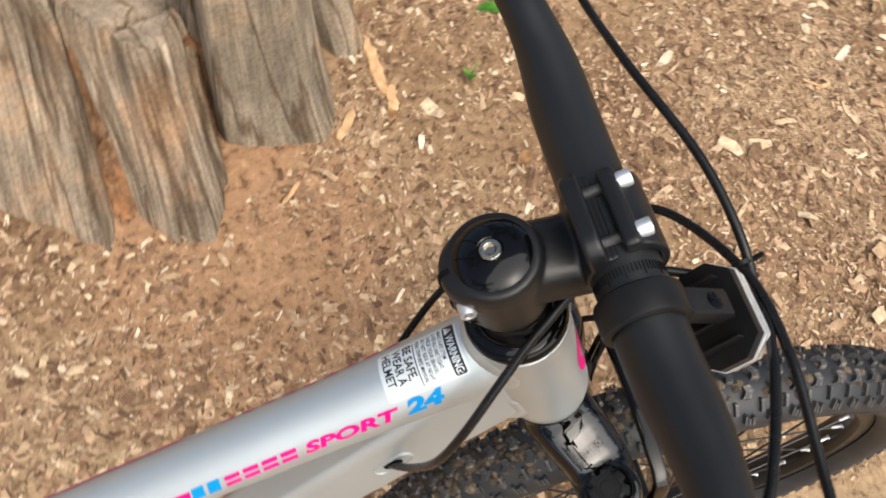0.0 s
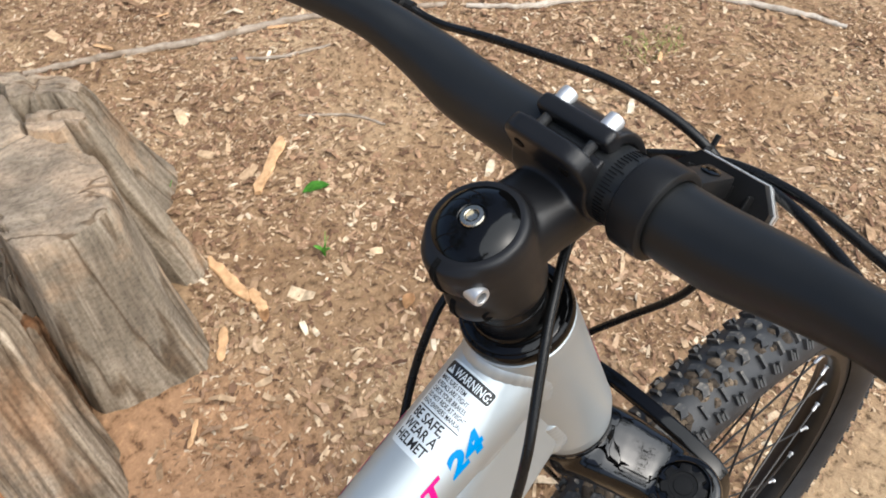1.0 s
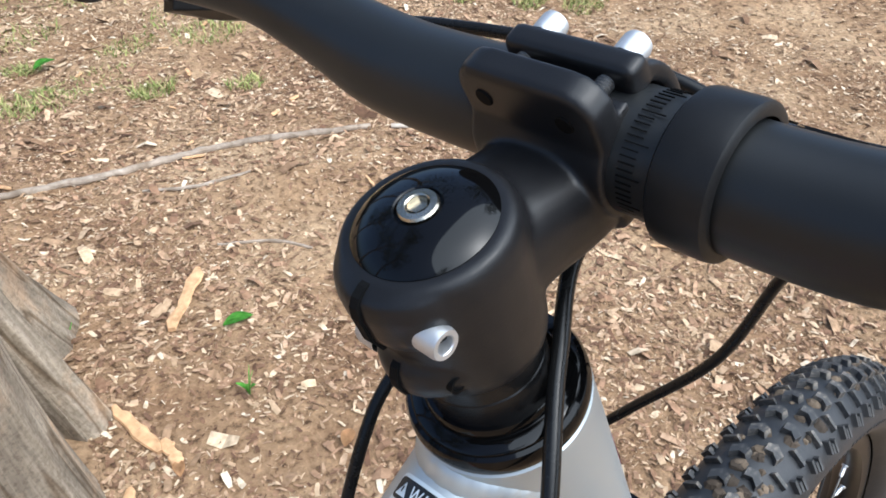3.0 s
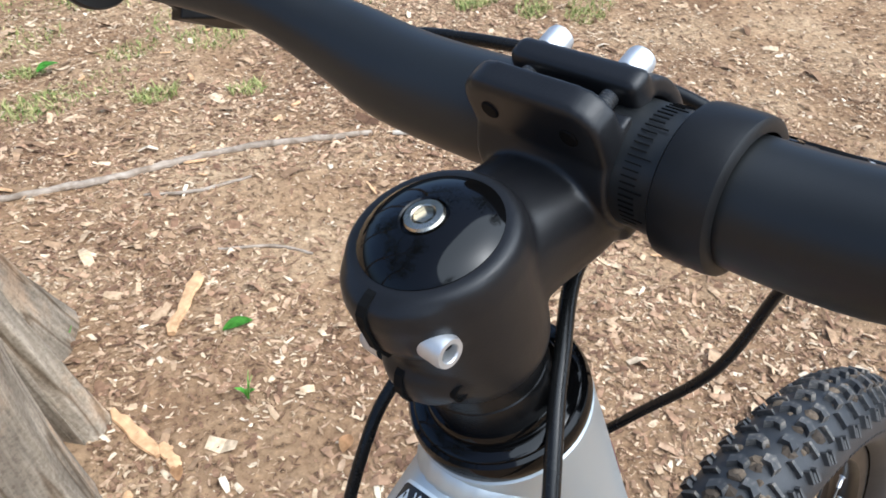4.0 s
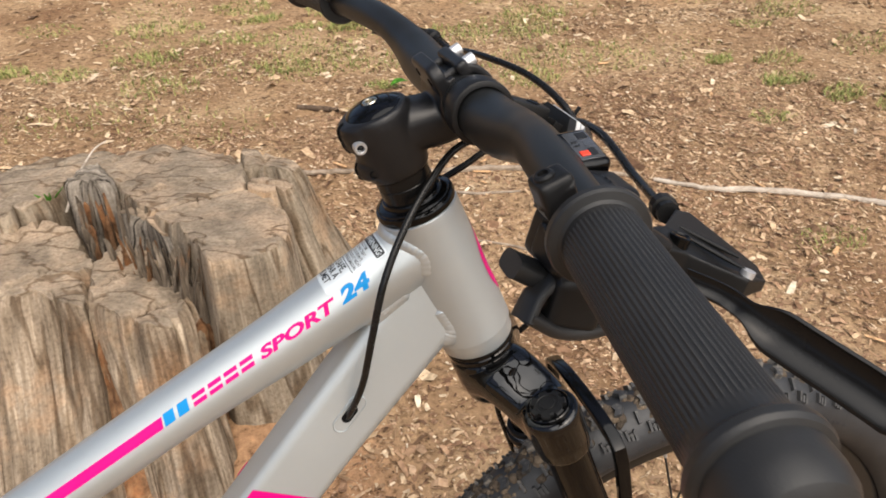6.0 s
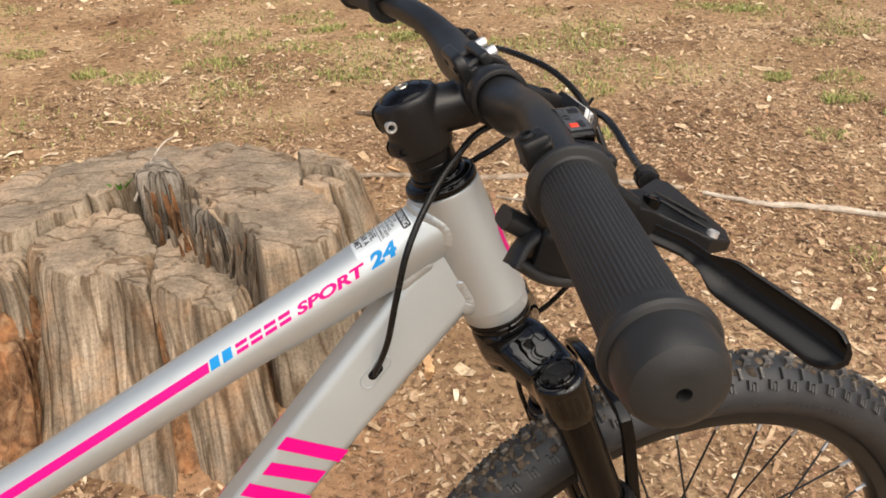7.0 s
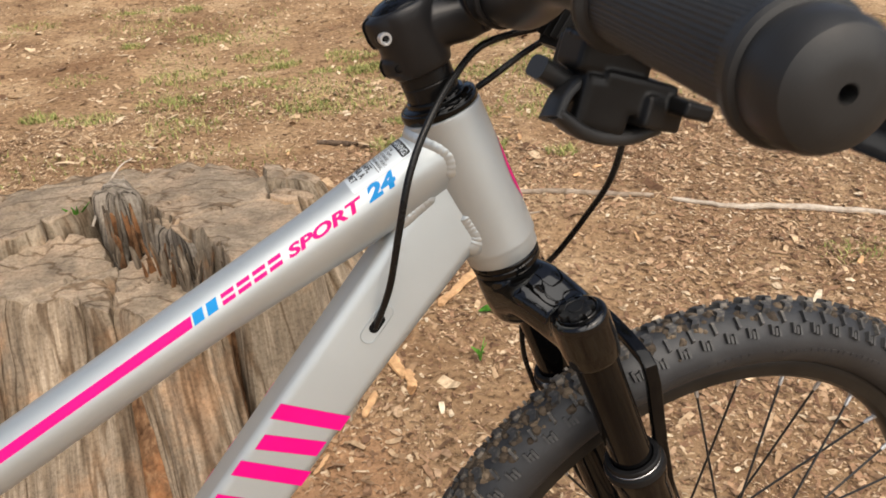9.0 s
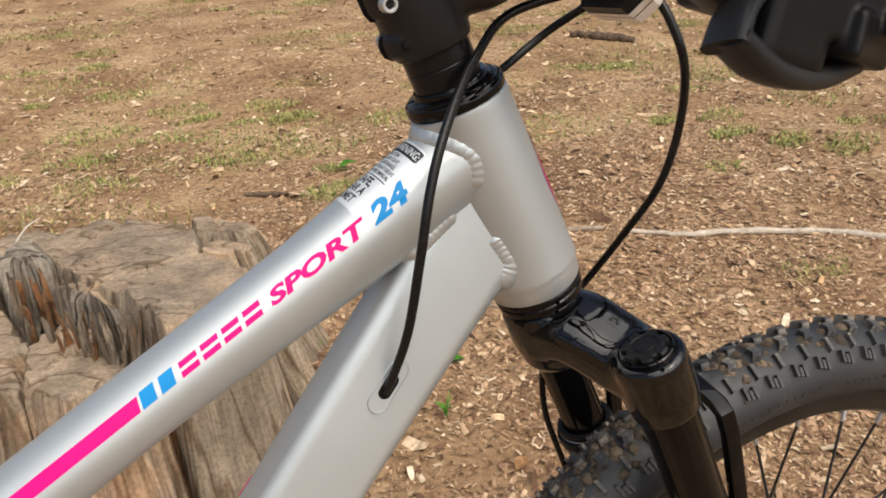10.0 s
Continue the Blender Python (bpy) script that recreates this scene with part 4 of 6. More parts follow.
# stem: barrel with two split ears, neck and clamp block
BAR = Vector((0.0555, 0.0, 0.8705))
CF = Vector((0.885, 0, 0.466)).normalized()
CU = Vector((-CF.z, 0, CF.x))
bm = bmesh.new()
lathe(bm, on_axis(0), DOWN, [(0.0, 0.0040), (0.0196, 0.0038), (0.0212, 0.0044), (0.0222, 0.0070), (0.0226, 0.012), (0.0222, 0.024), (0.0217, 0.034), (0.0210, 0.043), (0.0200, 0.0475), (0.0, 0.0475)], 48)
REAR = (-FORE * math.cos(radians(3)) - SIDE * math.sin(radians(3))).normalized()
lathe(bm, on_axis(0) + REAR * 0.0062, DOWN, [(0.0, 0.0048), (0.0165, 0.0048), (0.0186, 0.0062), (0.0196, 0.0100), (0.0196, 0.0180), (0.0180, 0.0225), (0.0120, 0.0250), (0.0, 0.0250)], 48)
lathe(bm, on_axis(0) + REAR * 0.0100, DOWN, [(0.0, 0.0300), (0.0125, 0.0305), (0.0150, 0.0330), (0.0158, 0.0370), (0.0152, 0.0415), (0.0120, 0.0445), (0.0, 0.0450)], 48)
lathe(bm, on_axis(0.0165) - FORE * 0.0180, -SIDE, [(0.0, 0.0), (0.0052, 0.0), (0.0052, 0.0118), (0.0046, 0.0126), (0.0, 0.0126)], 24)
neck = smooth_path([on_axis(0.0245), on_axis(0.0240) + FORE * 0.016, BAR - CF * 0.018 - CU * 0.0072, BAR - CF * 0.006 - CU * 0.0062], 6)
sweep(bm, neck, [(0.0205 + 0.0014 * (k / 18) ** 1.5 - 0.0022 * math.sin(math.pi * k / 18), 0.0196 - 0.0020 * (k / 18) - 0.0026 * math.sin(math.pi * k / 18)) for k in range(19)], 32, side=SIDE, power=2.6)
outline = rounded(-0.0216, -0.0222, 0.0216, 0.0293, 0.0085)
plate = [[bm.verts.new(BAR + CF * f + SIDE * y * g + CU * z * g) for y, z in outline] for f, g in ((-0.0131, 0.95), (-0.0122, 0.99), (-0.0110, 1.0), (-0.0052, 1.0), (-0.0044, 0.98))]
for a, b in zip(plate, plate[1:]):
    for k in range(24):
        bm.faces.new((a[k], a[(k + 1) % 24], b[(k + 1) % 24], b[k]))
bm.faces.new(plate[0])
bm.faces.new(plate[-1])
half_disc = [BAR + CF * 0.0 + CU * 0.0176]
half_disc += [BAR + (CF * math.cos(radians(90 + 7.5 * k)) + CU * math.sin(radians(90 + 7.5 * k))) * 0.0176 for k in range(25)] + [BAR + CF * 0.0 - CU * 0.0176]
ends = [[bm.verts.new(p + SIDE * y) for p in half_disc] for y in (-0.0212, 0.0212)]
for k in range(27):
    bm.faces.new((ends[0][k], ends[0][(k + 1) % 27], ends[1][(k + 1) % 27], ends[1][k]))
for e in ends:
    bm.faces.new(e)
stem = fused("stem", bm, MATTE_BLACK, bike, "satin black stem", voxel=0.0007, rounds=16)
for mid, edge in ((0.0062, [(0.0150, 0.0040), (0.0178, 0.0050), (0.0196, 0.0068), (0.0204, 0.0100), (0.0204, 0.0180), (0.0188, 0.0228), (0.0130, 0.0246)]), (0.0100, [(0.0110, 0.0300), (0.0145, 0.0318), (0.0162, 0.0345), (0.0166, 0.0370), (0.0160, 0.0410), (0.0130, 0.0440)])):
    # a thin near-black leaf paints the shade in the split of each ear
    bm = bmesh.new()
    outline = [(mid + r, d) for r, d in edge] + [(0.012, edge[-1][1]), (0.012, edge[0][1])]
    across = REAR.cross(DOWN) * 0.0013
    pair = [[bm.verts.new(on_axis(d) + REAR * r + across * sg) for r, d in outline] for sg in (-1, 1)]
    for k in range(len(outline)):
        k2 = (k + 1) % len(outline)
        bm.faces.new((pair[0][k], pair[0][k2], pair[1][k2], pair[1][k]))
    for ring in pair:
        bm.faces.new(ring)
    part("stem_slot_shade", bm, HOLE_SHADE_AND_MARKS, stem, "thin dark leaf painting the shade in the stem's split", smooth=False)

# face plate with its flanges
bm = bmesh.new()
prof = []
for k in range(33):
    a = radians(-88 + 176 * k / 32)
    prof.append((BAR + CF * (0.0040 + 0.0165 * math.cos(a)) + CU * 0.0205 * math.sin(a)))
for k in range(33):
    a = radians(88 - 176 * k / 32)
    prof.append((BAR + CF * 0.0163 * max(0.2, math.cos(a)) + CU * 0.0163 * math.sin(a)))
vs = [[bm.verts.new(p + SIDE * y) for p in prof] for y in (-0.0195, 0.0195)]
for k in range(66):
    k2 = (k + 1) % 66
    bm.faces.new((vs[0][k], vs[0][k2], vs[1][k2], vs[1][k]))
for k in range(32):
    for v in vs:
        bm.faces.new((v[k], v[k + 1], v[64 - k], v[65 - k]))
for sg in (-1, 1):
    block(bm, (0.0082, 0.0400, 0.0105), axes(CF, SIDE, CU, BAR + CF * 0.0073 + CU * sg * 0.0170), 0.0030, 3)
face_plate = fused("face_plate", bm, MATTE_BLACK, bike, "satin black clamp plate", voxel=0.0007, rounds=5)


def bolt(parent, at, out, r=0.0042, h=0.006, mat=None, name="bolt", hexed=True):
    """A socket-head bolt whose head stands out along a direction."""
    mat = mat or STEEL
    b = bmesh.new()
    lathe(b, at, out, [(r * 0.98, 0), (r, h * 0.15), (r, h * 0.82), (r * 0.9, h), (r * 0.62, h), (r * 0.56, h * 0.96), (r * 0.54, h * 0.45), (0, h * 0.42)], 24)
    ob = part(name, b, mat, parent, "bare zinc socket bolt")
    # hex floor of the recess; near-black paints its shade on zinc bolts
    b = bmesh.new()
    lathe(b, at, out, [(r * 0.53, h * 0.50), (r * 0.5, h * 0.48), (0, h * 0.46)], 6)
    part("socket", b, HOLE_SHADE_AND_MARKS if mat is STEEL else GOLDSTEEL, parent)
    return ob


for sd in (-1, 1):
    at = BAR + CU * 0.0175 + SIDE * sd * 0.0126
    bolt(face_plate, at + CF * 0.0108, CF, 0.0040, 0.0064)
    b = bmesh.new()
    thread = [(0.0022 + 0.0003 * (k % 2), -0.0070 + 0.00042 * k) for k in range(32)]
    lathe(b, at, CF, thread, 16)
    part("bolt_shank", b, SHANK, face_plate)
    # near-black disc on the clamp face paints the threaded hole's shade
    b = bmesh.new()
    lathe(b, at - CF * 0.0127 + CU * 0.0022, -CF, [(0.0027, -0.003), (0.0027, 0.0006), (0.0024, 0.0009), (0.0, 0.0009)], 20)
    part("bolt_hole", b, HOLE_SHADE_AND_MARKS, stem, "dark plug painting the shade of a threaded hole")
    bolt(face_plate, BAR - CU * 0.0175 + SIDE * sd * 0.0126 + CF * 0.0108, CF, 0.0040, 0.0064)
for sd, s in ((-1, 0.0165), (1, 0.0375)):
    bolt(stem, on_axis(s) - FORE * 0.0180 + SIDE * sd * 0.0120, SIDE * sd, 0.0041, 0.0072)
# near-black plug paints the shade of the lower threaded hole
b = bmesh.new()
lathe(b, on_axis(0.0375) - FORE * 0.0172 - SIDE * 0.0135, -SIDE, [(0.0026, -0.002), (0.0026, 0.0011), (0.0020, 0.0012), (0.0019, -0.0002), (0.0, -0.0003)], 20)
part("bolt_hole", b, HOLE_SHADE_AND_MARKS, stem, "dark plug painting the shade of a threaded hole")

# dome cap
bm = bmesh.new()
lathe(bm, on_axis(0), -DOWN, [(0.0176, -0.0052), (0.0180, -0.0044), (0.0179, -0.0036), (0.0165, -0.0024), (0.0138, -0.0009), (0.0106, 0.0001), (0.0078, 0.0007), (0.0062, 0.0010), (0.0058, 0.0007), (0.0056, -0.0004), (0.0, -0.0004)], 64)
top_cap = part("top_cap", bm, GLOSS_BLACK, bike, "glossy black domed stem cap")
bm = bmesh.new()
lathe(bm, on_axis(0), -DOWN, [(0.0050, -0.0006), (0.0051, 0.0009), (0.0047, 0.0015), (0.0031, 0.0016), (0.0028, 0.0013), (0.0027, -0.0001), (0.0, -0.0002)], 36)
part("cap_bolt", bm, GOLDSTEEL, top_cap, "nickel socket bolt")
bm = bmesh.new()
lathe(bm, on_axis(0), -DOWN, [(0.0027, 0.0014), (0.0027, 0.0002), (0.0, 0.0)], 6)
part("socket", bm, GOLDSTEEL, top_cap)

# handlebar
half = [(0.0, 0.0, 0.0), (0.001, 0.065, -0.0012), (0.0, 0.10, 0.0045), (-0.0055, 0.13, 0.0125), (-0.0115, 0.158, 0.0162), (-0.020, 0.20, 0.0174), (-0.026, 0.24, 0.016), (-0.034, 0.30, 0.013), (-0.043, 0.362, 0.009)]
pts = [BAR + Vector((x, -y, z)) for x, y, z in half[::-1]] + [BAR + Vector(h) for h in half[1:]]
path = smooth_path(pts, 6)


def bar_radius(y):
    y = abs(y)
    return 0.0160 if y < 0.07 else 0.0160 - 0.0047 * (lambda t: t * t * (3 - 2 * t))(min(1, (y - 0.07) / 0.07))


bm = bmesh.new()
sweep(bm, path, [bar_radius(p.y) for p in path], 40)
handlebar = part("handlebar", bm, BAR_BLACK, bike, "matte black riser handlebar")
bm = bmesh.new()
for k in range(-16, 26):
    a = radians(k * 6.0)
    d = CU * math.cos(a) - CF * math.sin(a)
    length = 0.0042 if k % 5 else 0.0062
    m = axes(d.cross(SIDE).normalized(), SIDE, d, BAR + d * 0.01592 - SIDE * (0.0242 + length / 2))
    block(bm, (0.00028, length, 0.00035), m, 0.0)
tagged(part("clamp_scale", bm, HOLE_SHADE_AND_MARKS, handlebar, "fine dark alignment marks", smooth=False), kind="stuff")


def bar_at(y):
    """Point on the bar and its direction outwards, at that y."""
    best = min(range(1, len(path) - 1), key=lambda i: abs(path[i].y - y))
    d = (path[best + 1] - path[best - 1]).normalized()
    return path[best] + d * ((y - path[best].y) / d.y), d * (1 if y > 0 else -1)


def ribbed_grip(sd):
    p, d = bar_at(sd * 0.235)
    bm = bmesh.new()
    u = (Vector((0, 0, 1)) - d * d.z).normalized()
    v = d.cross(u)
    seg = 208
    prof = [(0.0115, -0.002, 0), (0.0185, -0.002, 0), (0.0195, -0.0005, 0), (0.0196, 0.0022, 0), (0.0189, 0.0034, 0), (0.0160, 0.0040, 0), (0.0151, 0.0052, 0), (0.0150, 0.0078, 0)]
    for k in range(90):
        prof += [(0.0150, 0.0085 + 0.00106 * k, 1.0), (0.0150, 0.0085 + 0.00106 * k + 0.00053, 0.55)]
    prof += [(0.0152, 0.1060, 0), (0.0153, 0.1095, 0), (0.0160, 0.1108, 0), (0.0182, 0.1118, 0), (0.0191, 0.1130, 0), (0.0192, 0.1156, 0), (0.0184, 0.1170, 0), (0.0168, 0.1176, 0), (0.0169, 0.1235, 0), (0.0163, 0.1285, 0), (0.0145, 0.1322, 0), (0.0105, 0.1346, 0), (0.0060, 0.1352, 0), (0.0024, 0.1352, 0), (0.0021, 0.129, 0)]
    rings = []
    for r, z, rib in prof:
        rings.append([bm.verts.new(p + d * z + (u * math.cos(2 * math.pi * k / seg) + v * math.sin(2 * math.pi * k / seg)) * (r + (0.00042 * rib if k % 4 < 2 else 0.0))) for k in range(seg)])
    for a, b in zip(rings, rings[1:]):
        for k in range(seg):
            bm.faces.new((a[k], a[(k + 1) % seg], b[(k + 1) % seg], b[k]))
    bm.faces.new(rings[-1])
    return part("grip", bm, RUBBER, bike, "ribbed black rubber grip with a flanged end", angle=30)


for sd in (-1, 1):
    ribbed_grip(sd)

# rubber ring and reflector
bm = bmesh.new()
lathe(bm, BAR - SIDE * 0.0335, -SIDE, [(0.0160, 0), (0.0184, 0.0), (0.0193, 0.0008), (0.0196, 0.0025), (0.0196, 0.0125), (0.0192, 0.0145), (0.0180, 0.0152), (0.0160, 0.0152)], 48)
FD = Vector((0.93, 0, -0.37)).normalized()
FU = Vector((0.37, 0, 0.93)).normalized()
block(bm, (0.026, 0.0130, 0.010), axes(FD, SIDE, FU, BAR + FD * 0.028 - SIDE * 0.041 + FU * 0.008), 0.0016, 2)
bracket = part("reflector_bracket", bm, PLASTIC, bike, "black rubber bracket on the bar")
bm = bmesh.new()
lathe(bm, BAR + FD * 0.031 - SIDE * 0.041 + FU * 0.0128, FU, [(0.0042, 0), (0.0042, 0.0009), (0.0034, 0.0012), (0.0, 0.0012)], 20)
block(bm, (0.0046, 0.0009, 0.0006), axes(FD, SIDE, FU, BAR + FD * 0.031 - SIDE * 0.041 + FU * 0.0142), 0)
block(bm, (0.0009, 0.0046, 0.0006), axes(FD, SIDE, FU, BAR + FD * 0.031 - SIDE * 0.041 + FU * 0.0142), 0)
part("cross_screw", bm, GLOSS_BLACK, bracket)
RC = Vector((0.101, -0.040, 0.8470))
bm = bmesh.new()
outline = [(-0.024, -0.006), (-0.024, 0.008), (-0.016, 0.0175), (0.016, 0.0175), (0.024, 0.008), (0.024, -0.006), (0.017, -0.0155), (-0.017, -0.0155)]


def prism(bm, outline, m, d0, d1, shrink=1.0):
    a = [bm.verts.new(m @ Vector((d0, x, z))) for x, z in outline]
    b = [bm.verts.new(m @ Vector((d1, x * shrink, z * shrink))) for x, z in outline]
    n = len(outline)
    for k in range(n):
        bm.faces.new((a[k], a[(k + 1) % n], b[(k + 1) % n], b[k]))
    bm.faces.new(a[::-1])
    bm.faces.new(b)


RM = axes(Vector((0.82, 0, -0.572)), SIDE, Vector((0.572, 0, 0.82)), RC)
prism(bm, outline, RM, -0.006, 0.0035, 1.0)
reflector = part("reflector", bm, PLASTIC, bike, "hexagonal white front reflector in a black shell", angle=20)
bm = bmesh.new()
prism(bm, [(x * 1.03, z * 1.03) for x, z in outline], RM, -0.0005, 0.0090, 0.92)
part("lens", bm, CHROME, reflector, "silver-white faceted lens", angle=20)
bm = bmesh.new()
for k in range(4):
    block(bm, (0.006, 0.0012, 0.022), RM @ pose(-0.0085, -0.015 + 0.010 * k, 0), 0.0003, 1)
part("shell_rib", bm, PLASTIC, reflector)


# brake levers, built for the right hand and mirrored for the left
def brake_lever(sd):
    flip = lambda *p: Vector((p[0], p[1] * -sd, p[2]))
    p, d = bar_at(sd * 0.2215)
    wide = 0.0200 if sd < 0 else 0.0080
    bm = bmesh.new()
    lathe(bm, p, d, [(0.0112, -wide), (0.0165, -wide), (0.0180, 0.0020 - wide), (0.0184, -0.0055), (0.0203, -0.0045), (0.0205, 0.0060), (0.0190, 0.0080), (0.0112, 0.0080)], 40)
    block(bm, (0.014, 0.0135, 0.016), axes((0.94, 0, 0.34), SIDE, (-0.34, 0, 0.94), p + Vector((-0.0130, 0, 0.0120))), 0.0025, 2)
    plate = [flip(0.056, -0.2125, 0.8745), flip(0.0755, -0.2080, 0.8700), flip(0.0930, -0.1890, 0.8660), flip(0.1010, -0.1880, 0.8628), flip(0.1200, -0.2140, 0.8455), flip(0.1165, -0.2250, 0.8445), flip(0.1030, -0.2305, 0.8505), flip(0.0800, -0.2205, 0.8620), flip(0.0560, -0.2225, 0.8730)]
    down = Vector((-0.30, 0, -0.954))
    deep = (0.013, 0.012, 0.011, 0.010, 0.0045, 0.0050, 0.0090, 0.0125, 0.014)
    a, b = [bm.verts.new(q) for q in plate], [bm.verts.new(q + down * h) for q, h in zip(plate, deep)]
    for k in range(9):
        bm.faces.new((a[k], a[(k + 1) % 9], b[(k + 1) % 9], b[k]))
    bm.faces.new(a)
    bm.faces.new(b[::-1])
    sweep(bm, [p + Vector((0.008, 0, -0.003)), flip(0.064, -0.2200, 0.8660)], [(0.0075, 0.0075)] * 2, 16, side=(0, 1, 0), power=4)
    body = fused("brake_lever", bm, PLASTIC, bike, "black brake lever with a two-finger blade", voxel=0.0006, rounds=3)
    bm = bmesh.new()
    blade = smooth_path([flip(0.0740, -0.2290, 0.8560), flip(0.0850, -0.2400, 0.8520), flip(0.0890, -0.2500, 0.8495), flip(0.0935, -0.2610, 0.8465), flip(0.1010, -0.2760, 0.8420), flip(0.1090, -0.2920, 0.8375), flip(0.1160, -0.3070, 0.8330)], 6)
    n = len(blade)
    wide = [0.0044 + 0.0050 * (lambda t: t * t * (3 - 2 * t))(min(1, max(0, (k - 11) / 8))) - (0.0026 if k == n - 1 else 0.0009 if k == n - 2 else 0) for k in range(n)]
    rows = []
    W, T = Vector((0.62, 0, 0.78)), Vector((-0.78, 0, 0.62))
    for k, q in enumerate(blade):
        w, dish = wide[k], 0.0044 * min(1, max(0, (k - 12) / 6))
        sec = [(-1, 0.0), (-1, 0.0014), (-0.86, 0.0020), (-0.62, 0.0012 - dish * 0.5), (0, 0.0010 - dish), (0.62, 0.0012 - dish * 0.5), (0.86, 0.0020), (1, 0.0014), (1, 0.0), (0.6, -0.0022 - dish * 0.6), (0, -0.0030 - dish), (-0.6, -0.0022 - dish * 0.6)]
        thick = 1.7 if k < 9 else 1.0
        rows.append([bm.verts.new(q + W * w * u + T * v * thick) for u, v in sec])
    for p0, p1 in zip(rows, rows[1:]):
        for k in range(12):
            bm.faces.new((p0[k], p0[(k + 1) % 12], p1[(k + 1) % 12], p1[k]))
    bm.faces.new(rows[0][::-1])
    bm.faces.new(rows[-1])
    part("lever_blade", bm, SEMI_BLACK, body, "gloss black dished lever blade", angle=50)
    bm = bmesh.new()
    a0 = flip(0.0925, -0.184, 0.8625)
    ad = (flip(0.1138, -0.1196, 0.851) - flip(0.0957, -0.1856, 0.858)).normalized()
    lathe(bm, a0 - ad * 0.002, ad, [(0.0, 0), (0.0052, 0.0), (0.0052, 0.003), (0.0046, 0.0035), (0.0046, 0.0050), (0.0062, 0.0054), (0.0062, 0.0112), (0.0050, 0.0120), (0.0036, 0.0125), (0.0034, 0.0175), (0.0, 0.0176)], 12)
    part("barrel_adjuster", bm, PLASTIC, body, angle=20)
    bm = bmesh.new()
    lathe(bm, flip(0.1055, -0.2262, 0.8515), Vector((0.35, 0, 0.94)), [(0.0030, -0.010), (0.0030, 0.0008), (0.0022, 0.0008), (0, 0.0008)], 20)
    part("pivot_bolt", bm, STEEL, body, "bright pivot bolt")
    bm = bmesh.new()
    lathe(bm, flip(0.0790, -0.2150, 0.8672), Vector((0.32, 0, 0.947)), [(0.0044, -0.004), (0.0044, 0.0006), (0.0036, 0.0010), (0.0030, 0.0004), (0, 0.0002)], 20)
    part("reach_screw", bm, GLOSS_BLACK, body)
    bm = bmesh.new()
    for q0, q1 in ((flip(0.0850, -0.2050, 0.8662), flip(0.1080, -0.2165, 0.8530)), (flip(0.0835, -0.2130, 0.8655), flip(0.1045, -0.2250, 0.8525))):
        sweep(bm, [q0.lerp(q1, k / 4) for k in range(5)], [0.0006, 0.0011, 0.0011, 0.0011, 0.0006], 8)
    part("ridge", bm, PLASTIC, body)
    bm = bmesh.new()
    lathe(bm, p + Vector((-0.0165, 0, 0.0165)), Vector((-0.35, 0, 0.93)), [(0.0, -0.008), (0.0040, -0.008), (0.0040, 0.0035), (0.0030, 0.0042), (0.0022, 0.0042), (0.0020, 0.0018), (0, 0.0016)], 20)
    part("clamp_bolt", bm, PLASTIC, body)


for sd in (-1, 1):
    brake_lever(sd)

# shifter under the right side of the bar
p, d = bar_at(-0.200)
bm = bmesh.new()
block(bm, (0.034, 0.024, 0.016), axes((0.95, 0, -0.31), SIDE, (0.31, 0, 0.95), (0.042, -0.200, 0.8600)), 0.003, 2)
block(bm, (0.036, 0.028, 0.016), axes((0.95, 0, -0.31), SIDE, (0.31, 0, 0.95), (0.051, -0.200, 0.8440)), 0.0020, 2)
block(bm, (0.024, 0.024, 0.014), axes((0.90, 0.30, -0.31), (-0.316, 0.949, 0), (0.294, 0.098, 0.95), (0.060, -0.203, 0.8350)), 0.0020, 2)
block(bm, (0.014, 0.034, 0.007), axes((0.95, 0, -0.31), SIDE, (0.31, 0, 0.95), (0.071, -0.211, 0.8380)), 0.0015, 2)
lathe(bm, bar_at(-0.198)[0], d, [(0.0112, -0.0125), (0.0145, -0.0120), (0.0172, -0.0090), (0.0186, -0.0040), (0.0190, 0.0040), (0.0186, 0.0120), (0.0112, 0.0125)], 40)
block(bm, (0.024, 0.026, 0.012), axes((0.98, 0, -0.2), SIDE, (0.2, 0, 0.98), (0.0525, -0.1950, 0.8830)), 0.0045, 3)
block(bm, (0.026, 0.022, 0.024), axes((0.95, 0, -0.31), SIDE, (0.31, 0, 0.95), (0.0360, -0.2030, 0.8420)), 0.0040, 2)
block(bm, (0.034, 0.030, 0.022), axes((0.95, 0, -0.31), SIDE, (0.31, 0, 0.95), (0.0500, -0.1790, 0.8520)), 0.0035, 2)
shifter = fused("shifter", bm, PLASTIC, bike, "black trigger gear shifter with an indicator window", voxel=0.0008, rounds=4)
POD_Y = Vector((-0.10, 0.93, 0.30)).normalized()
POD_X = Vector((0.994, 0.107, 0.0)).normalized()
POD_Z = POD_X.cross(POD_Y).normalized()
DM = axes(POD_Z.cross(POD_Y) * -1, POD_Y, POD_Z, (0.0545, -0.1715, 0.8945))
bm = bmesh.new()
block(bm, (0.0185, 0.0250, 0.0110), DM @ pose(0, 0, -0.0056), 0.0034, 4)
part("indicator_window", bm, GLOSS_BLACK, shifter, "glossy black gear indicator cover")
bm = bmesh.new()
block(bm, (0.0118, 0.0185, 0.0008), DM @ pose(0.0010, 0.0, 0.0001), 0.0003, 2)
part("indicator_lens", bm, WINDOW, shifter, "clear silvery gear indicator window")
bm = bmesh.new()
block(bm, (0.0044, 0.0030, 0.0008), DM @ pose(-0.0014, -0.0056, 0.0007), 0.0002, 1)
part("indicator", bm, RED, shifter, "red gear indicator")
bm = bmesh.new()
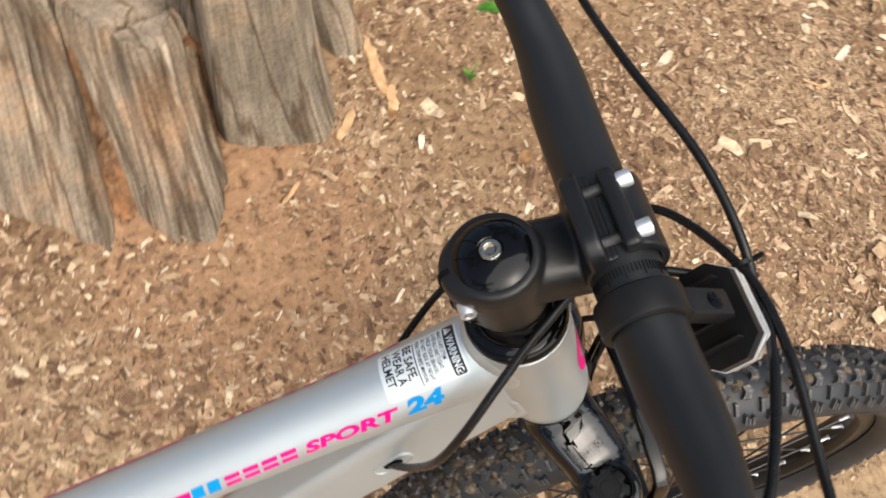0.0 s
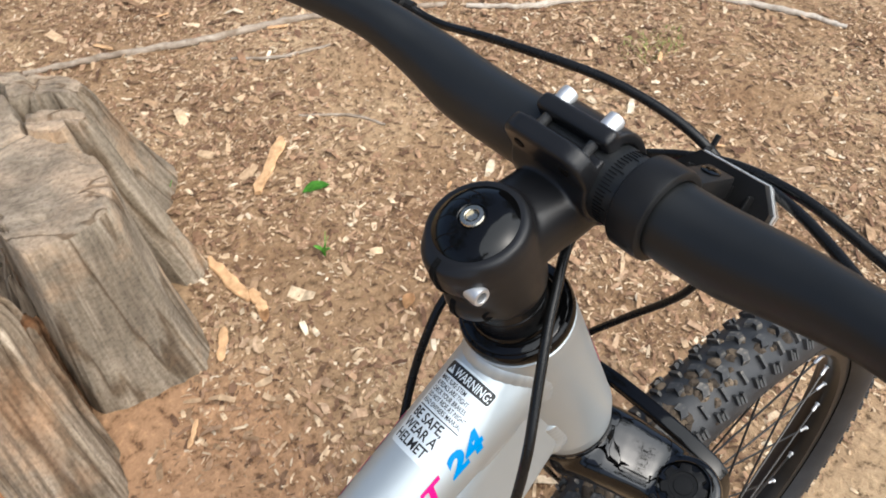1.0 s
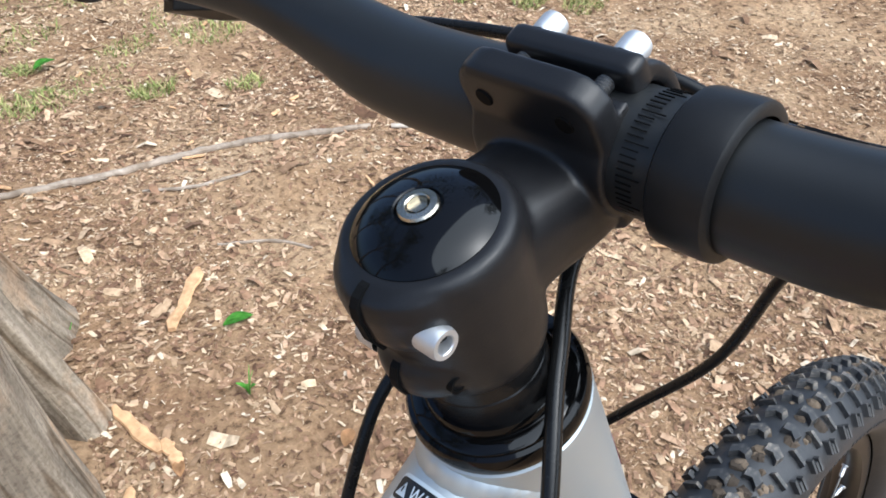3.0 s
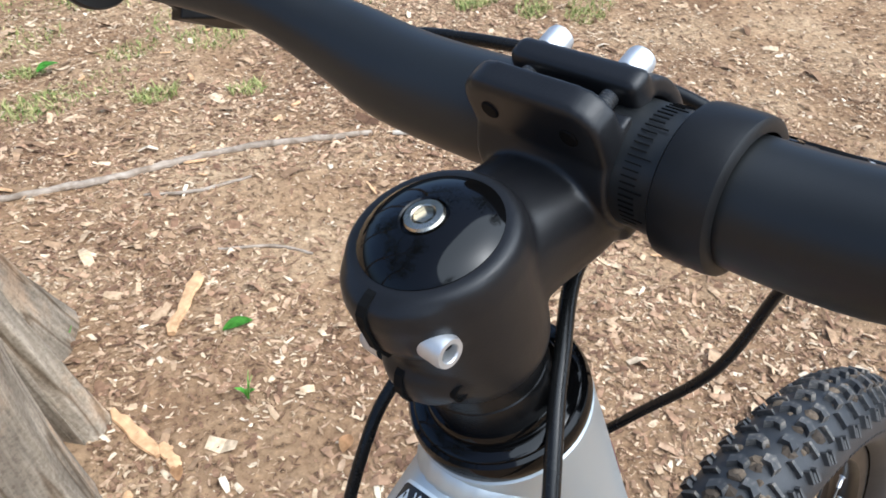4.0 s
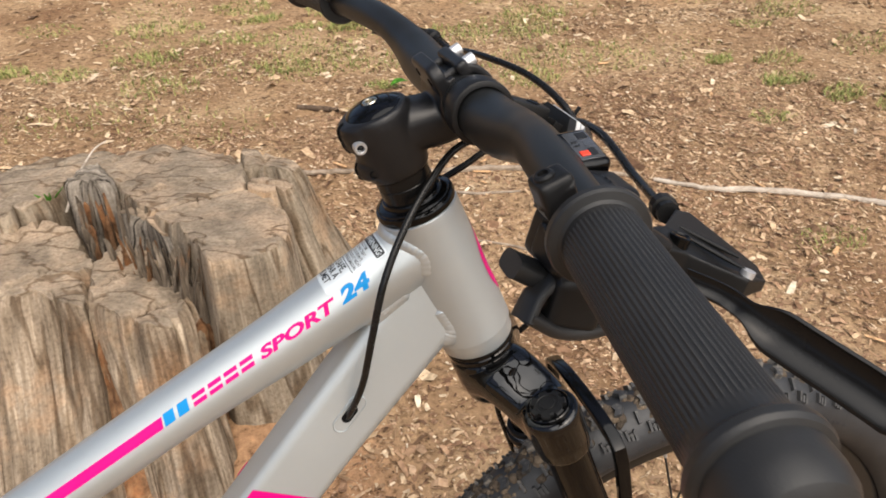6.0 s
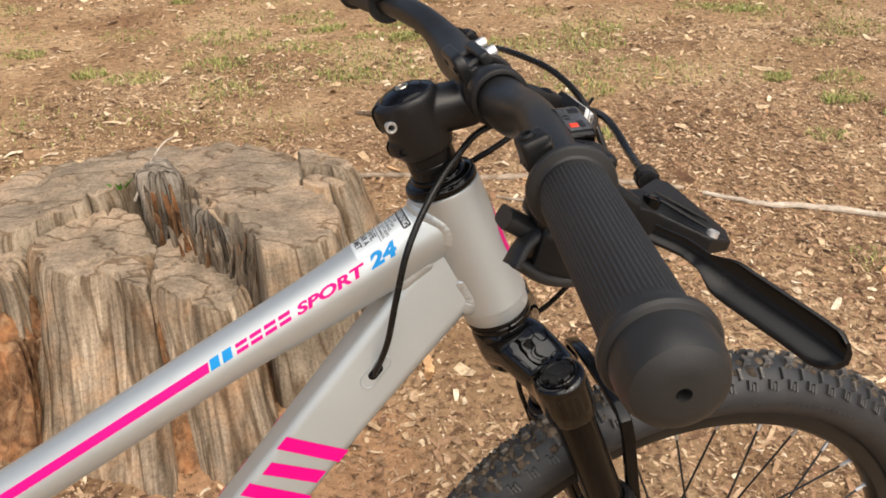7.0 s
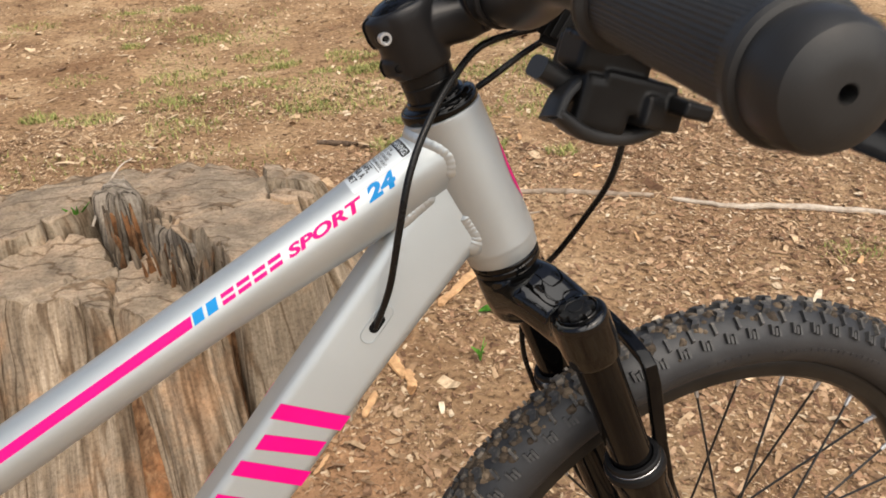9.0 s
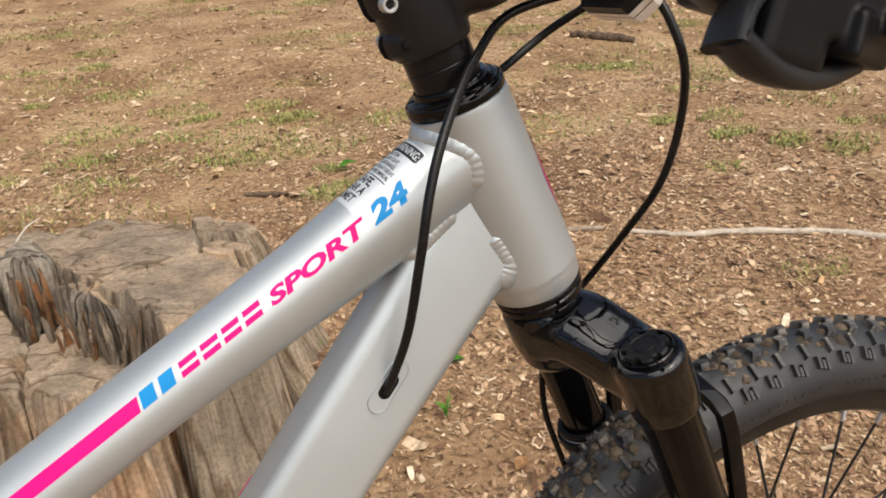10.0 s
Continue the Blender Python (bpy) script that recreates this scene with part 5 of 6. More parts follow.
block(bm, (0.0030, 0.0050, 0.0004), DM @ pose(0.0030, -0.0052, 0.0006), 0.0)
block(bm, (0.0050, 0.0040, 0.0004), DM @ pose(0.0034, 0.0062, 0.0006), 0.0)
for k in range(2):
    block(bm, (0.0026, 0.0009, 0.0004), DM @ pose(-0.0022, 0.0000 + 0.0026 * k, 0.0006), 0.0)
part("indicator_print", bm, INK, shifter, "dark bars")
bm = bmesh.new()
ribs = [(0.0, 0.0), (0.0062, 0.0)]
for k in range(5):
    ribs += [(0.0062, 0.0030 * k + 0.0004), (0.0062, 0.0030 * k + 0.0020), (0.0054, 0.0030 * k + 0.0024), (0.0054, 0.0030 * k + 0.0030)]
lathe(bm, Vector((0.0560, -0.1700, 0.8560)), Vector((0.25, 0.95, 0.12)), ribs + [(0.0046, 0.0165), (0.0036, 0.0220), (0.0, 0.0220)], 20)
part("cable_adjuster", bm, PLASTIC, shifter, "ribbed black cable adjuster", angle=25)
bm = bmesh.new()
sweep(bm, smooth_path([(0.064, -0.203, 0.8275), (0.046, -0.206, 0.8260), (0.028, -0.208, 0.8310), (0.0135, -0.209, 0.8420)], 6), [(0.0078 - 0.002 * abs(k / 18 - 0.75), 0.0034) for k in range(19)], 20, side=(0, 1, 0), power=3)
part("thumb_lever", bm, RUBBER, shifter, "curved thumb lever")
bm = bmesh.new()
sweep(bm, smooth_path([(0.040, -0.196, 0.845), (0.026, -0.196, 0.850), (0.0125, -0.196, 0.8585)], 6), [(0.0085, 0.0050)] * 13, 20, side=(0, 1, 0), power=3.4)
part("release_lever", bm, RUBBER, shifter)

bm = bmesh.new()
sweep(bm, smooth_path([(0.0125, -0.2095, 0.8390), (0.0200, -0.2060, 0.8480), (0.0330, -0.2030, 0.8540), (0.0460, -0.2010, 0.8550)], 6), [(0.0075 - 0.002 * k / 18, 0.0026) for k in range(19)], 20, side=(0, 1, 0), power=3)
sweep(bm, [(0.0620, -0.1930, 0.8420), (0.0620, -0.1930, 0.8270)], 0.0042, 20)
part("lever_link", bm, RUBBER, shifter)

# cables
def cable(pts, r=0.00245, label="black cable housing"):
    bm = bmesh.new()
    sweep(bm, smooth_path(pts, 10), r, 14)
    return part("cable", bm, CABLE, bike, label)


cable([(0.0600, -0.1550, 0.8580), (0.0655, -0.1400, 0.8600), (0.0860, -0.1150, 0.8610), (0.112, -0.068, 0.8565), (0.1200, -0.035, 0.8500), (0.0940, -0.0130, 0.8450), (0.0563, -0.0047, 0.8366), (0.0297, -0.0181, 0.8189), (0.0073, -0.0343, 0.7969), (-0.0097, -0.0464, 0.7701), (-0.0200, -0.0477, 0.7330), (-0.0272, -0.0380, 0.6919), (-0.0366, -0.0245, 0.6580), (-0.040, -0.016, 0.648)])
cable([(0.0950, 0.1745, 0.8616), (0.1002, 0.1508, 0.8575), (0.1028, 0.0988, 0.8659), (0.1190, 0.0347, 0.8640), (0.1277, -0.0140, 0.8500), (0.1371, -0.0370, 0.8158), (0.1512, -0.0239, 0.7786), (0.1507, -0.0068, 0.7325), (0.1444, 0.0259, 0.6879), (0.1354, 0.0522, 0.6519), (0.1180, 0.0640, 0.6250), (0.1110, 0.0745, 0.5850), (0.1140, 0.0820, 0.5450), (0.1240, 0.0870, 0.5100), (0.1480, 0.0885, 0.4400), (0.1850, 0.0860, 0.3600)])
cable([(0.0957, -0.1856, 0.8580), (0.1138, -0.1196, 0.8510), (0.1219, -0.0639, 0.8554), (0.1240, -0.0160, 0.8470), (0.1083, 0.0352, 0.8244), (0.075, 0.042, 0.803), (0.048, 0.050, 0.785), (0.0275, 0.055, 0.765), (0.0145, 0.055, 0.748), (-0.002, 0.052, 0.718), (-0.024, 0.038, 0.685), (-0.0366, 0.0225, 0.655), (-0.040, 0.016, 0.650)])
bm = bmesh.new()
lathe(bm, Vector((0.1258, -0.0145, 0.8470)), Vector((0.1, -0.9, -0.25)), [(0.0044, -0.0014), (0.0052, -0.0010), (0.0052, 0.0010), (0.0044, 0.0014)], 16)
block(bm, (0.0018, 0.0026, 0.0075), pose(0.131, -0.0150, 0.852, 0, 35, 0), 0.0004, 1)
part("cable_tie", bm, PLASTIC, bike)

# fork
LEG = Vector((0.0938, -0.0685, 0.6638))
WHEEL = Vector((0.2633, 0.0, 0.2915))
bm = bmesh.new()
lathe(bm, on_axis(0), DOWN, [(0.0, 0.2062), (0.0228, 0.2062), (0.0240, 0.2085), (0.0246, 0.216), (0.0246, 0.232), (0.0225, 0.2440), (0.0185, 0.250), (0.0, 0.250)], 40)
for sd in (-1, 1):
    leg = Vector((LEG.x, sd * 0.0685, LEG.z))
    arm = smooth_path([on_axis(0.2270), on_axis(0.2245) + FORE * 0.008 + SIDE * sd * 0.022, leg + DOWN * 0.0150 - SIDE * sd * 0.022 - FORE * 0.002, leg + DOWN * 0.0165], 5)
    sweep(bm, arm, [(0.0252 - 0.0050 * k / 15, 0.0176 - 0.0014 * math.sin(math.pi * min(1.0, k / 12)) - 0.0006 * k / 15) for k in range(16)], 28, side=FORE, power=2.9)
    lathe(bm, leg, DOWN, [(0.0, 0.0010), (0.0180, 0.0010), (0.0200, 0.0026), (0.0207, 0.007), (0.0205, 0.030), (0.0194, 0.0410), (0.0, 0.0415)], 40)
crown = fused("fork_crown", bm, LACQUER, bike, "gloss black suspension fork crown", voxel=0.0010, rounds=18)
for sd in (-1, 1):
    leg = Vector((LEG.x, sd * 0.0685, LEG.z))
    bm = bmesh.new()
    lathe(bm, leg, -DOWN, [(0.0152, -0.0025), (0.0152, 0.0006), (0.0146, 0.0012), (0.0140, -0.0004), (0.0, -0.0004)], 40)
    part("cap_seat", bm, GLOSS_BLACK, crown)
    bm = bmesh.new()
    prof = [(0.0128, -0.001), (0.0130, 0.0016), (0.0122, 0.0030), (0.0080, 0.0034), (0.0076, 0.0028), (0.0055, 0.0028), (0.0052, 0.0034), (0.0, 0.0035)]
    seg = 56
    u = FORE
    rings = []
    for r, h in prof:
        ring = []
        for k in range(seg):
            notch = 0.80 if (k % 8 < 3 and r > 0.0115) else 1.0
            a = 2 * math.pi * k / seg
            ring.append(bm.verts.new(leg - DOWN * h + (FORE * math.cos(a) + SIDE * math.sin(a)) * r * notch if r > 0 else leg - DOWN * h + (FORE * math.cos(a) + SIDE * math.sin(a)) * 0.0002))
        rings.append(ring)
    for a, b in zip(rings, rings[1:]):
        for k in range(seg):
            bm.faces.new((a[k], a[(k + 1) % seg], b[(k + 1) % seg], b[k]))
    bm.faces.new(rings[-1])
    part("preload_dial", bm, PLASTIC, crown, "notched black preload dial", angle=25)
    bm = bmesh.new()
    lathe(bm, leg, DOWN, [(0.0162, 0.03), (0.0162, 0.15)], 40)
    part("stanchion", bm, GLOSS_BLACK, bike)
    bm = bmesh.new()
    lathe(bm, leg, DOWN, [(0.0164, 0.1425), (0.0172, 0.1400), (0.0205, 0.1400), (0.0215, 0.1415), (0.0215, 0.1440), (0.0202, 0.1450), (0.0202, 0.1462), (0.0234, 0.1470), (0.0240, 0.1490), (0.0240, 0.1520)], 40)
    part("wiper_seal", bm, PLASTIC, bike, "black wiper seal with a pale ring")
    bm = bmesh.new()
    lathe(bm, leg, DOWN, [(0.0206, 0.1446), (0.0211, 0.1450), (0.0211, 0.1460), (0.0206, 0.1464)], 40)
    part("seal_ring", bm, ALUMINIUM, bike)
    bm = bmesh.new()
    lathe(bm, leg, DOWN, [(0.0215, 0.1515), (0.0230, 0.1530), (0.0228, 0.158), (0.0210, 0.166), (0.0202, 0.20), (0.0192, 0.34)], 36)
    low = leg + DOWN * 0.33
    sweep(bm, smooth_path([low, Vector((WHEEL.x - 0.045, low.y * 0.98, WHEEL.z + 0.05)), Vector((WHEEL.x, sd * 0.0580, WHEEL.z))], 5), [(0.0192 - 0.006 * k / 10, 0.0192 - 0.009 * k / 10) for k in range(11)], 24)
    part("fork_lower", bm, GLOSS_BLACK, bike)
# arch over the tyre, ahead of the legs
bm = bmesh.new()
side_pts = [(0.1840, -0.0690, 0.4450), (0.1740, -0.0680, 0.4900), (0.1660, -0.0660, 0.5350), (0.1595, -0.0630, 0.5860), (0.1570, -0.0600, 0.6000), (0.1565, -0.0540, 0.6040), (0.1555, -0.0300, 0.6090)]
arch = side_pts + [(0.1550, 0.0, 0.6110)] + [(x, -y, z) for x, y, z in side_pts[::-1]]
sweep(bm, arch, [(0.0054, 0.0034)] * len(arch), 24, side=FORE, power=6)
part("fork_arch", bm, GLOSS_BLACK, bike, "gloss black fork arch over the tyre")

# front wheel
R_TYRE, N = 0.3045, 160
SEC = R_TYRE - 0.0285


def tread_point(theta, beta, lift=0.0):
    """A point on the tyre: angle round the wheel, angle across the section (0 at the crown), and its outward direction."""
    rad = Vector((math.cos(theta), 0, math.sin(theta)))
    c, s = math.cos(beta), math.sin(beta)
    n = (rad * c * 0.027 + SIDE * s * 0.0285).normalized()
    return WHEEL + rad * (SEC + 0.0285 * c * (1 if c > 0 else 0.85)) + SIDE * 0.0288 * s + n * lift, n


bm = bmesh.new()
rings = []
for j in range(N):
    th = 2 * math.pi * j / N
    rings.append([bm.verts.new(tread_point(th, radians(-150 + 300 * k / 30))[0]) for k in range(31)])
for j in range(N):
    a, b = rings[j], rings[(j + 1) % N]
    for k in range(30):
        bm.faces.new((a[k], a[k + 1], b[k + 1], b[k]))
tyre = part("tyre", bm, TYRE, bike, "dusty black knobbly tyre with dried mud", angle=60)
bm = bmesh.new()
lathe(bm, WHEEL, SIDE, [(0.2525, -0.0108), (0.2550, -0.0115), (0.2552, -0.0125), (0.2535, -0.0135), (0.2470, -0.0138), (0.2400, -0.0125), (0.2365, -0.0080), (0.2355, 0), (0.2365, 0.0080), (0.2400, 0.0125), (0.2470, 0.0138), (0.2535, 0.0135), (0.2552, 0.0125), (0.2550, 0.0115), (0.2525, 0.0108)], N)
rim = part("rim", bm, RIM, bike, "black alloy rim")
bm = bmesh.new()
lathe(bm, WHEEL, SIDE, [(0.0, -0.052), (0.008, -0.052), (0.009, -0.036), (0.021, -0.034), (0.022, -0.029), (0.013, -0.026), (0.012, 0.026), (0.022, 0.029), (0.021, 0.034), (0.009, 0.036), (0.008, 0.052), (0.0, 0.052)], 32)
part("hub", bm, GLOSS_BLACK, bike)
for k in range(32):
    th = radians(360 / 32 * (k + 0.5))
    sd = 1 if k % 2 else -1
    hub_th = th + radians(62 if (k // 2) % 2 else -62)
    a = WHEEL + Vector((math.cos(th), 0, math.sin(th))) * 0.2358
    b = WHEEL + Vector((math.cos(hub_th), 0, math.sin(hub_th))) * 0.0195 + SIDE * sd * 0.031
    bm = bmesh.new()
    sweep(bm, [a.lerp(b, q / 4) for q in range(5)], 0.00115, 8)
    part("spoke", bm, SPOKE, bike)
    dd = (b - a).normalized()
    bm = bmesh.new()
    lathe(bm, a - dd * 0.001, dd, [(0.0030, 0), (0.0028, 0.002), (0.0019, 0.003), (0.0019, 0.011), (0.0013, 0.013)], 8)
    part("spoke_nipple", bm, STEEL, rim)

# tread: each kind of knob is made once, near its origin, x along the wheel, y across, z outwards
def knob_mesh(kind):
    bm = bmesh.new()
    if kind == "side":
        block(bm, (0.0022, 0.0086, 0.0054), pose(-0.0034, 0.0010, 0.0006), 0.0)
        block(bm, (0.0022, 0.0062, 0.0050), pose(0.0000, -0.0012, 0.0006), 0.0)
        block(bm, (0.0022, 0.0086, 0.0054), pose(0.0034, -0.0010, 0.0006), 0.0)
        block(bm, (0.0060, 0.0022, 0.0034), pose(0.0, 0.0002, 0.0005), 0.0)
    else:
        vs, tall = {"shoulder": ([(-0.0012, -0.0052), (0.0014, -0.0046), (0.0020, 0.0046), (-0.0004, 0.0052)], 0.0032),
                    "centre": ([(-0.0052, -0.0046), (0.0010, -0.0058), (0.0056, 0.0004), (0.0026, 0.0050), (-0.0030, 0.0044), (-0.0014, -0.0002)], 0.0040)}[kind]
        n = len(vs)
        a, b = [bm.verts.new((x * 1.18, y * 1.15, -0.0015)) for x, y in vs], [bm.verts.new((x, y, tall)) for x, y in vs]
        for k in range(n):
            bm.faces.new((a[k], a[(k + 1) % n], b[(k + 1) % n], b[k]))
        bm.faces.new(b)
    bmesh.ops.recalc_face_normals(bm, faces=bm.faces)
    me = bpy.data.meshes.new("tread_knob")
    bm.to_mesh(me)
    bm.free()
    me.materials.append(SIDE_KNOB if kind == "side" else KNOB)
    return me


KNOBS = {k: knob_mesh(k) for k in ("side", "shoulder", "centre")}
rest_v, rest_f = [], []
COUNT = 86
rng = random.Random(4)
for j in range(COUNT):
    for kind, beta, shift, flip in (("side", -57, 0.0, 1), ("shoulder", -36, 0.5, 1), ("centre", -13, 0.0, 1), ("centre", 13, 0.5, -1), ("shoulder", 36, 0.0, -1), ("side", 57, 0.5, -1)):
        th = 2 * math.pi * (j + shift + rng.uniform(-0.03, 0.03)) / COUNT
        p, n = tread_point(th, radians(beta))
        fwd = Vector((math.sin(th), 0, -math.cos(th)))
        across = n.cross(fwd)
        m = axes(fwd, across * flip, n, p) if flip > 0 else axes(fwd, -across, n, p)
        deg = math.degrees(th) % 360
        if beta < 50 and (deg < 172 or deg > 352):
            ob = new("tread_knob", KNOBS[kind])
            ob.parent = tyre
            ob.matrix_basis = m
        else:
            base = len(rest_v)
            rest_v += [m @ v.co for v in KNOBS[kind].vertices]
            rest_f += [[base + q for q in f.vertices] for f in KNOBS[kind].polygons]
me = bpy.data.meshes.new("tread")
me.from_pydata(rest_v, [], rest_f)
me.materials.append(KNOB)
ob = tagged(new("tread", me), "muddy rubber tread blocks", kind="stuff")
ob.parent = tyre


# raised print on the sidewall, too fine to read
bm = bmesh.new()
rng = random.Random(8)
for k in range(34):
    th = radians(58 + 1.55 * k + (4 if k > 16 else 0))
    p, n = tread_point(th, radians(-93 if k % 17 < 12 else -97))
    fwd = Vector((math.sin(th), 0, -math.cos(th)))
    block(bm, (rng.uniform(0.0030, 0.0060), 0.0028 if k % 17 < 12 else 0.0018, 0.0007), axes(fwd, n.cross(fwd), n, p), 0.0)
tagged(part("sidewall_print", bm, TYRE, tyre, "raised bars of moulded print", smooth=False), kind="stuff")

# dried mud caught between the knobs
MUD = island_material("dried_mud", [(0.0, (0.045, 0.036, 0.028)), (0.6, (0.085, 0.066, 0.048)), (1.0, (0.15, 0.115, 0.080))], 0.95, 160.0)
rng = random.Random(31)
v, f = [], []
for k in range(420):
    th = radians(rng.gauss(132, 20) if k % 4 else rng.uniform(50, 165))
    p, n = tread_point(th, radians(rng.gauss(0, 19)), 0.0004)
    u = n.orthogonal().normalized()
    w = n.cross(u)
    r = rng.uniform(0.0015, 0.0052)
    base = len(v)
    v.append(p + n * r * rng.uniform(0.25, 0.5))
    for ring, rise in ((0.55, 0.3), (1.0, -0.12)):
        for q in range(7):
            a = 2 * math.pi * q / 7
            g = r * ring * rng.uniform(0.7, 1.3)
            v.append(p + (u * math.cos(a) + w * math.sin(a)) * g + n * r * rise)
    for q in range(7):
        a, b = base + 1 + q, base + 1 + (q + 1) % 7
        f += [(base, a, b), (a, a + 7, b + 7, b)]
me = bpy.data.meshes.new("dried_mud")
me.from_pydata(v, [], f)
me.materials.append(MUD)
ob = tagged(new("dried_mud", me), "dried brown mud on the tread", kind="stuff")
ob.parent = tyre


# ---------------------------------------------------------------- litter on the ground
def height(x, y):
    return float(ground_height(np.array([x]), np.array([y]))[0])


def litter(name, count, seed, xr, yr, size, label, mat=None):
    rng = np.random.default_rng(seed)
    x, y = rng.uniform(*xr, count), rng.uniform(*yr, count)
    keep = ~((((x + 0.28) / 0.36) ** 2 + ((y - 0.93) / 0.36) ** 2) < 1)
    clear = value_noise(x * 3.1, y * 3.1, 11) + 0.8 * value_noise(x * 9, y * 9, 12)
    keep &= clear > rng.uniform(-1.6, 0.3, count)
    bare = np.exp(-(((x + 0.12) / 0.16) ** 2 + ((y - 0.50) / 0.16) ** 2))
    keep &= rng.uniform(0, 1, count) > bare * 0.93
    x, y = x[keep], y[keep]
    n = len(x)
    z = ground_height(x, y)
    L = rng.lognormal(np.log(size), 0.55, n).clip(size * 0.35, size * 4)
    Wd = L * rng.uniform(0.10, 0.55, n)
    yaw = rng.uniform(0, 2 * np.pi, n)
    pitch, roll = rng.normal(0, 0.16, n), rng.normal(0, 0.22, n)
    cv, bend = np.array([(-0.5, -0.4), (-0.5, 0.5), (0.0, -0.5), (0.05, 0.5), (0.5, -0.3), (0.5, 0.25)]), rng.uniform(-0.18, 0.22, n)
    lx = cv[None, :, 0] * L[:, None]
    ly = cv[None, :, 1] * Wd[:, None]
    lz = (np.array([0, 0, 1, 1, 0, 0])[None] * bend[:, None] * L[:, None]) + lx * np.tan(pitch)[:, None] + ly * np.tan(roll)[:, None]
    lz = lz - lz.min(1, keepdims=True) * 0.8 + rng.uniform(-0.001, 0.003, n)[:, None]
    c, s = np.cos(yaw)[:, None], np.sin(yaw)[:, None]
    V = np.stack([x[:, None] + lx * c - ly * s, y[:, None] + lx * s + ly * c, z[:, None] + lz], -1).reshape(-1, 3)
    base = (np.arange(n) * 6)[:, None, None]
    F = (base + np.array([[0, 2, 3, 1], [2, 4, 5, 3]])[None]).reshape(-1, 4)
    me = bpy.data.meshes.new(name)
    me.from_pydata(V.tolist(), [], F.tolist())
    me.materials.append(mat or LITTER)
    tagged(new(name, me), label, "litter", kind="stuff")


litter("wood_chip_litter", 150000, 1, (-0.9, 2.4), (0.0, 2.6), 0.0066, "brown and straw wood chips and leaf scraps")
litter("wood_chip_litter", 60000, 21, (-0.5, 1.9), (0.0, 2.0), 0.0085, "russet bark flakes and leaf scraps", mat=RUSSET)
litter("wood_chip_litter", 5000, 2, (-0.9, 2.4), (0.0, 2.6), 0.0165, "brown and straw wood chips and leaf scraps")
litter("wood_chip_litter", 16000, 6, (-2.6, 3.2), (-2.2, 0.0), 0.011, "brown and straw wood chips and leaf scraps")
litter("wood_chip_litter", 30000, 7, (2.4, 5.6), (0.0, 2.6), 0.011, "brown and straw wood chips and leaf scraps")
litter("wood_chip_litter", 14000, 8, (-3.0, -0.9), (0.0, 2.6), 0.011, "brown and straw wood chips and leaf scraps")
litter("leaf_litter", 60000, 3, (-2.2, 4.4), (2.4, 6.0), 0.012, "dry leaf and bark litter")
litter("leaf_litter", 12000, 4, (-4.0, 7.5), (5.5, 14.0), 0.028, "dry leaf and bark litter")


def grass(name, tufts, seed, label):
    rng = random.Random(seed)
    v, f = [], []
    for x, y, spread, blades, tall in tufts:
        for _ in range(blades):
            a, r = rng.uniform(0, 6.283), spread * math.sqrt(rng.random())
            bx, by = x + math.cos(a) * r * 1.4, y + math.sin(a) * r * 0.9
            bz = height(bx, by) - 0.003
            h, w = tall * rng.uniform(0.4, 1.2), rng.uniform(0.0014, 0.0034)
            d = rng.uniform(0, 6.283)
            lean = rng.uniform(0.2, 1.1) * h
            dx, dy = math.cos(d), math.sin(d)
            n = len(v)
            for t in (0.0, 0.5, 1.0):
                ww = w * (1 - t * 0.85)
                px, py, pz = bx + dx * lean * t * t, by + dy * lean * t * t, bz + h * t * (1 - 0.25 * t)
                v += [(px - dy * ww, py + dx * ww, pz), (px + dy * ww, py - dx * ww, pz)]
            f += [(n, n + 1, n + 3, n + 2), (n + 2, n + 3, n + 5, n + 4)]
    me = bpy.data.meshes.new(name)
    me.from_pydata(v, [], f)
    me.materials.append(GRASS)
    tagged(new(name, me), label, "grass", kind="stuff")


SPOTS = [(0.77, 2.11), (0.70, 1.84), (0.91, 1.73), (0.60, 1.98), (0.43, 1.98), (0.49, 2.16), (0.44, 1.95), (0.12, 2.73), (0.35, 2.83), (0.51, 2.77), (1.93, 1.96), (1.95, 1.63), (2.29, 1.69), (2.11, 1.52), (2.42, 1.64), (1.60, 1.55), (0.20, 2.97), (-0.73, 2.65), (-0.63, 3.09), (-1.0, 2.93), (-0.42, 3.46), (1.01, 4.49), (0.16, 2.97), (0.53, 2.79), (-0.45, 4.27), (1.79, 1.77), (1.91, 1.60), (2.06, 2.81), (2.05, 1.49), (1.83, 2.87), (2.08, 2.33), (1.84, 1.79), (1.73, 2.03), (1.29, 0.90)]
rng = random.Random(9)
tufts = [(x, y, rng.uniform(0.04, 0.09), 190, rng.uniform(0.016, 0.034)) for x, y in SPOTS]
for _ in range(330):
    y = rng.uniform(1.9, 11.0)
    tufts.append((rng.uniform(-0.5 - 0.35 * y, 1.2 + 0.7 * y), y, rng.uniform(0.06, 0.22), rng.randint(120, 330), rng.uniform(0.015, 0.032)))
grass("grass_tufts", tufts, 5, "thin dry grass tufts in bare soil")


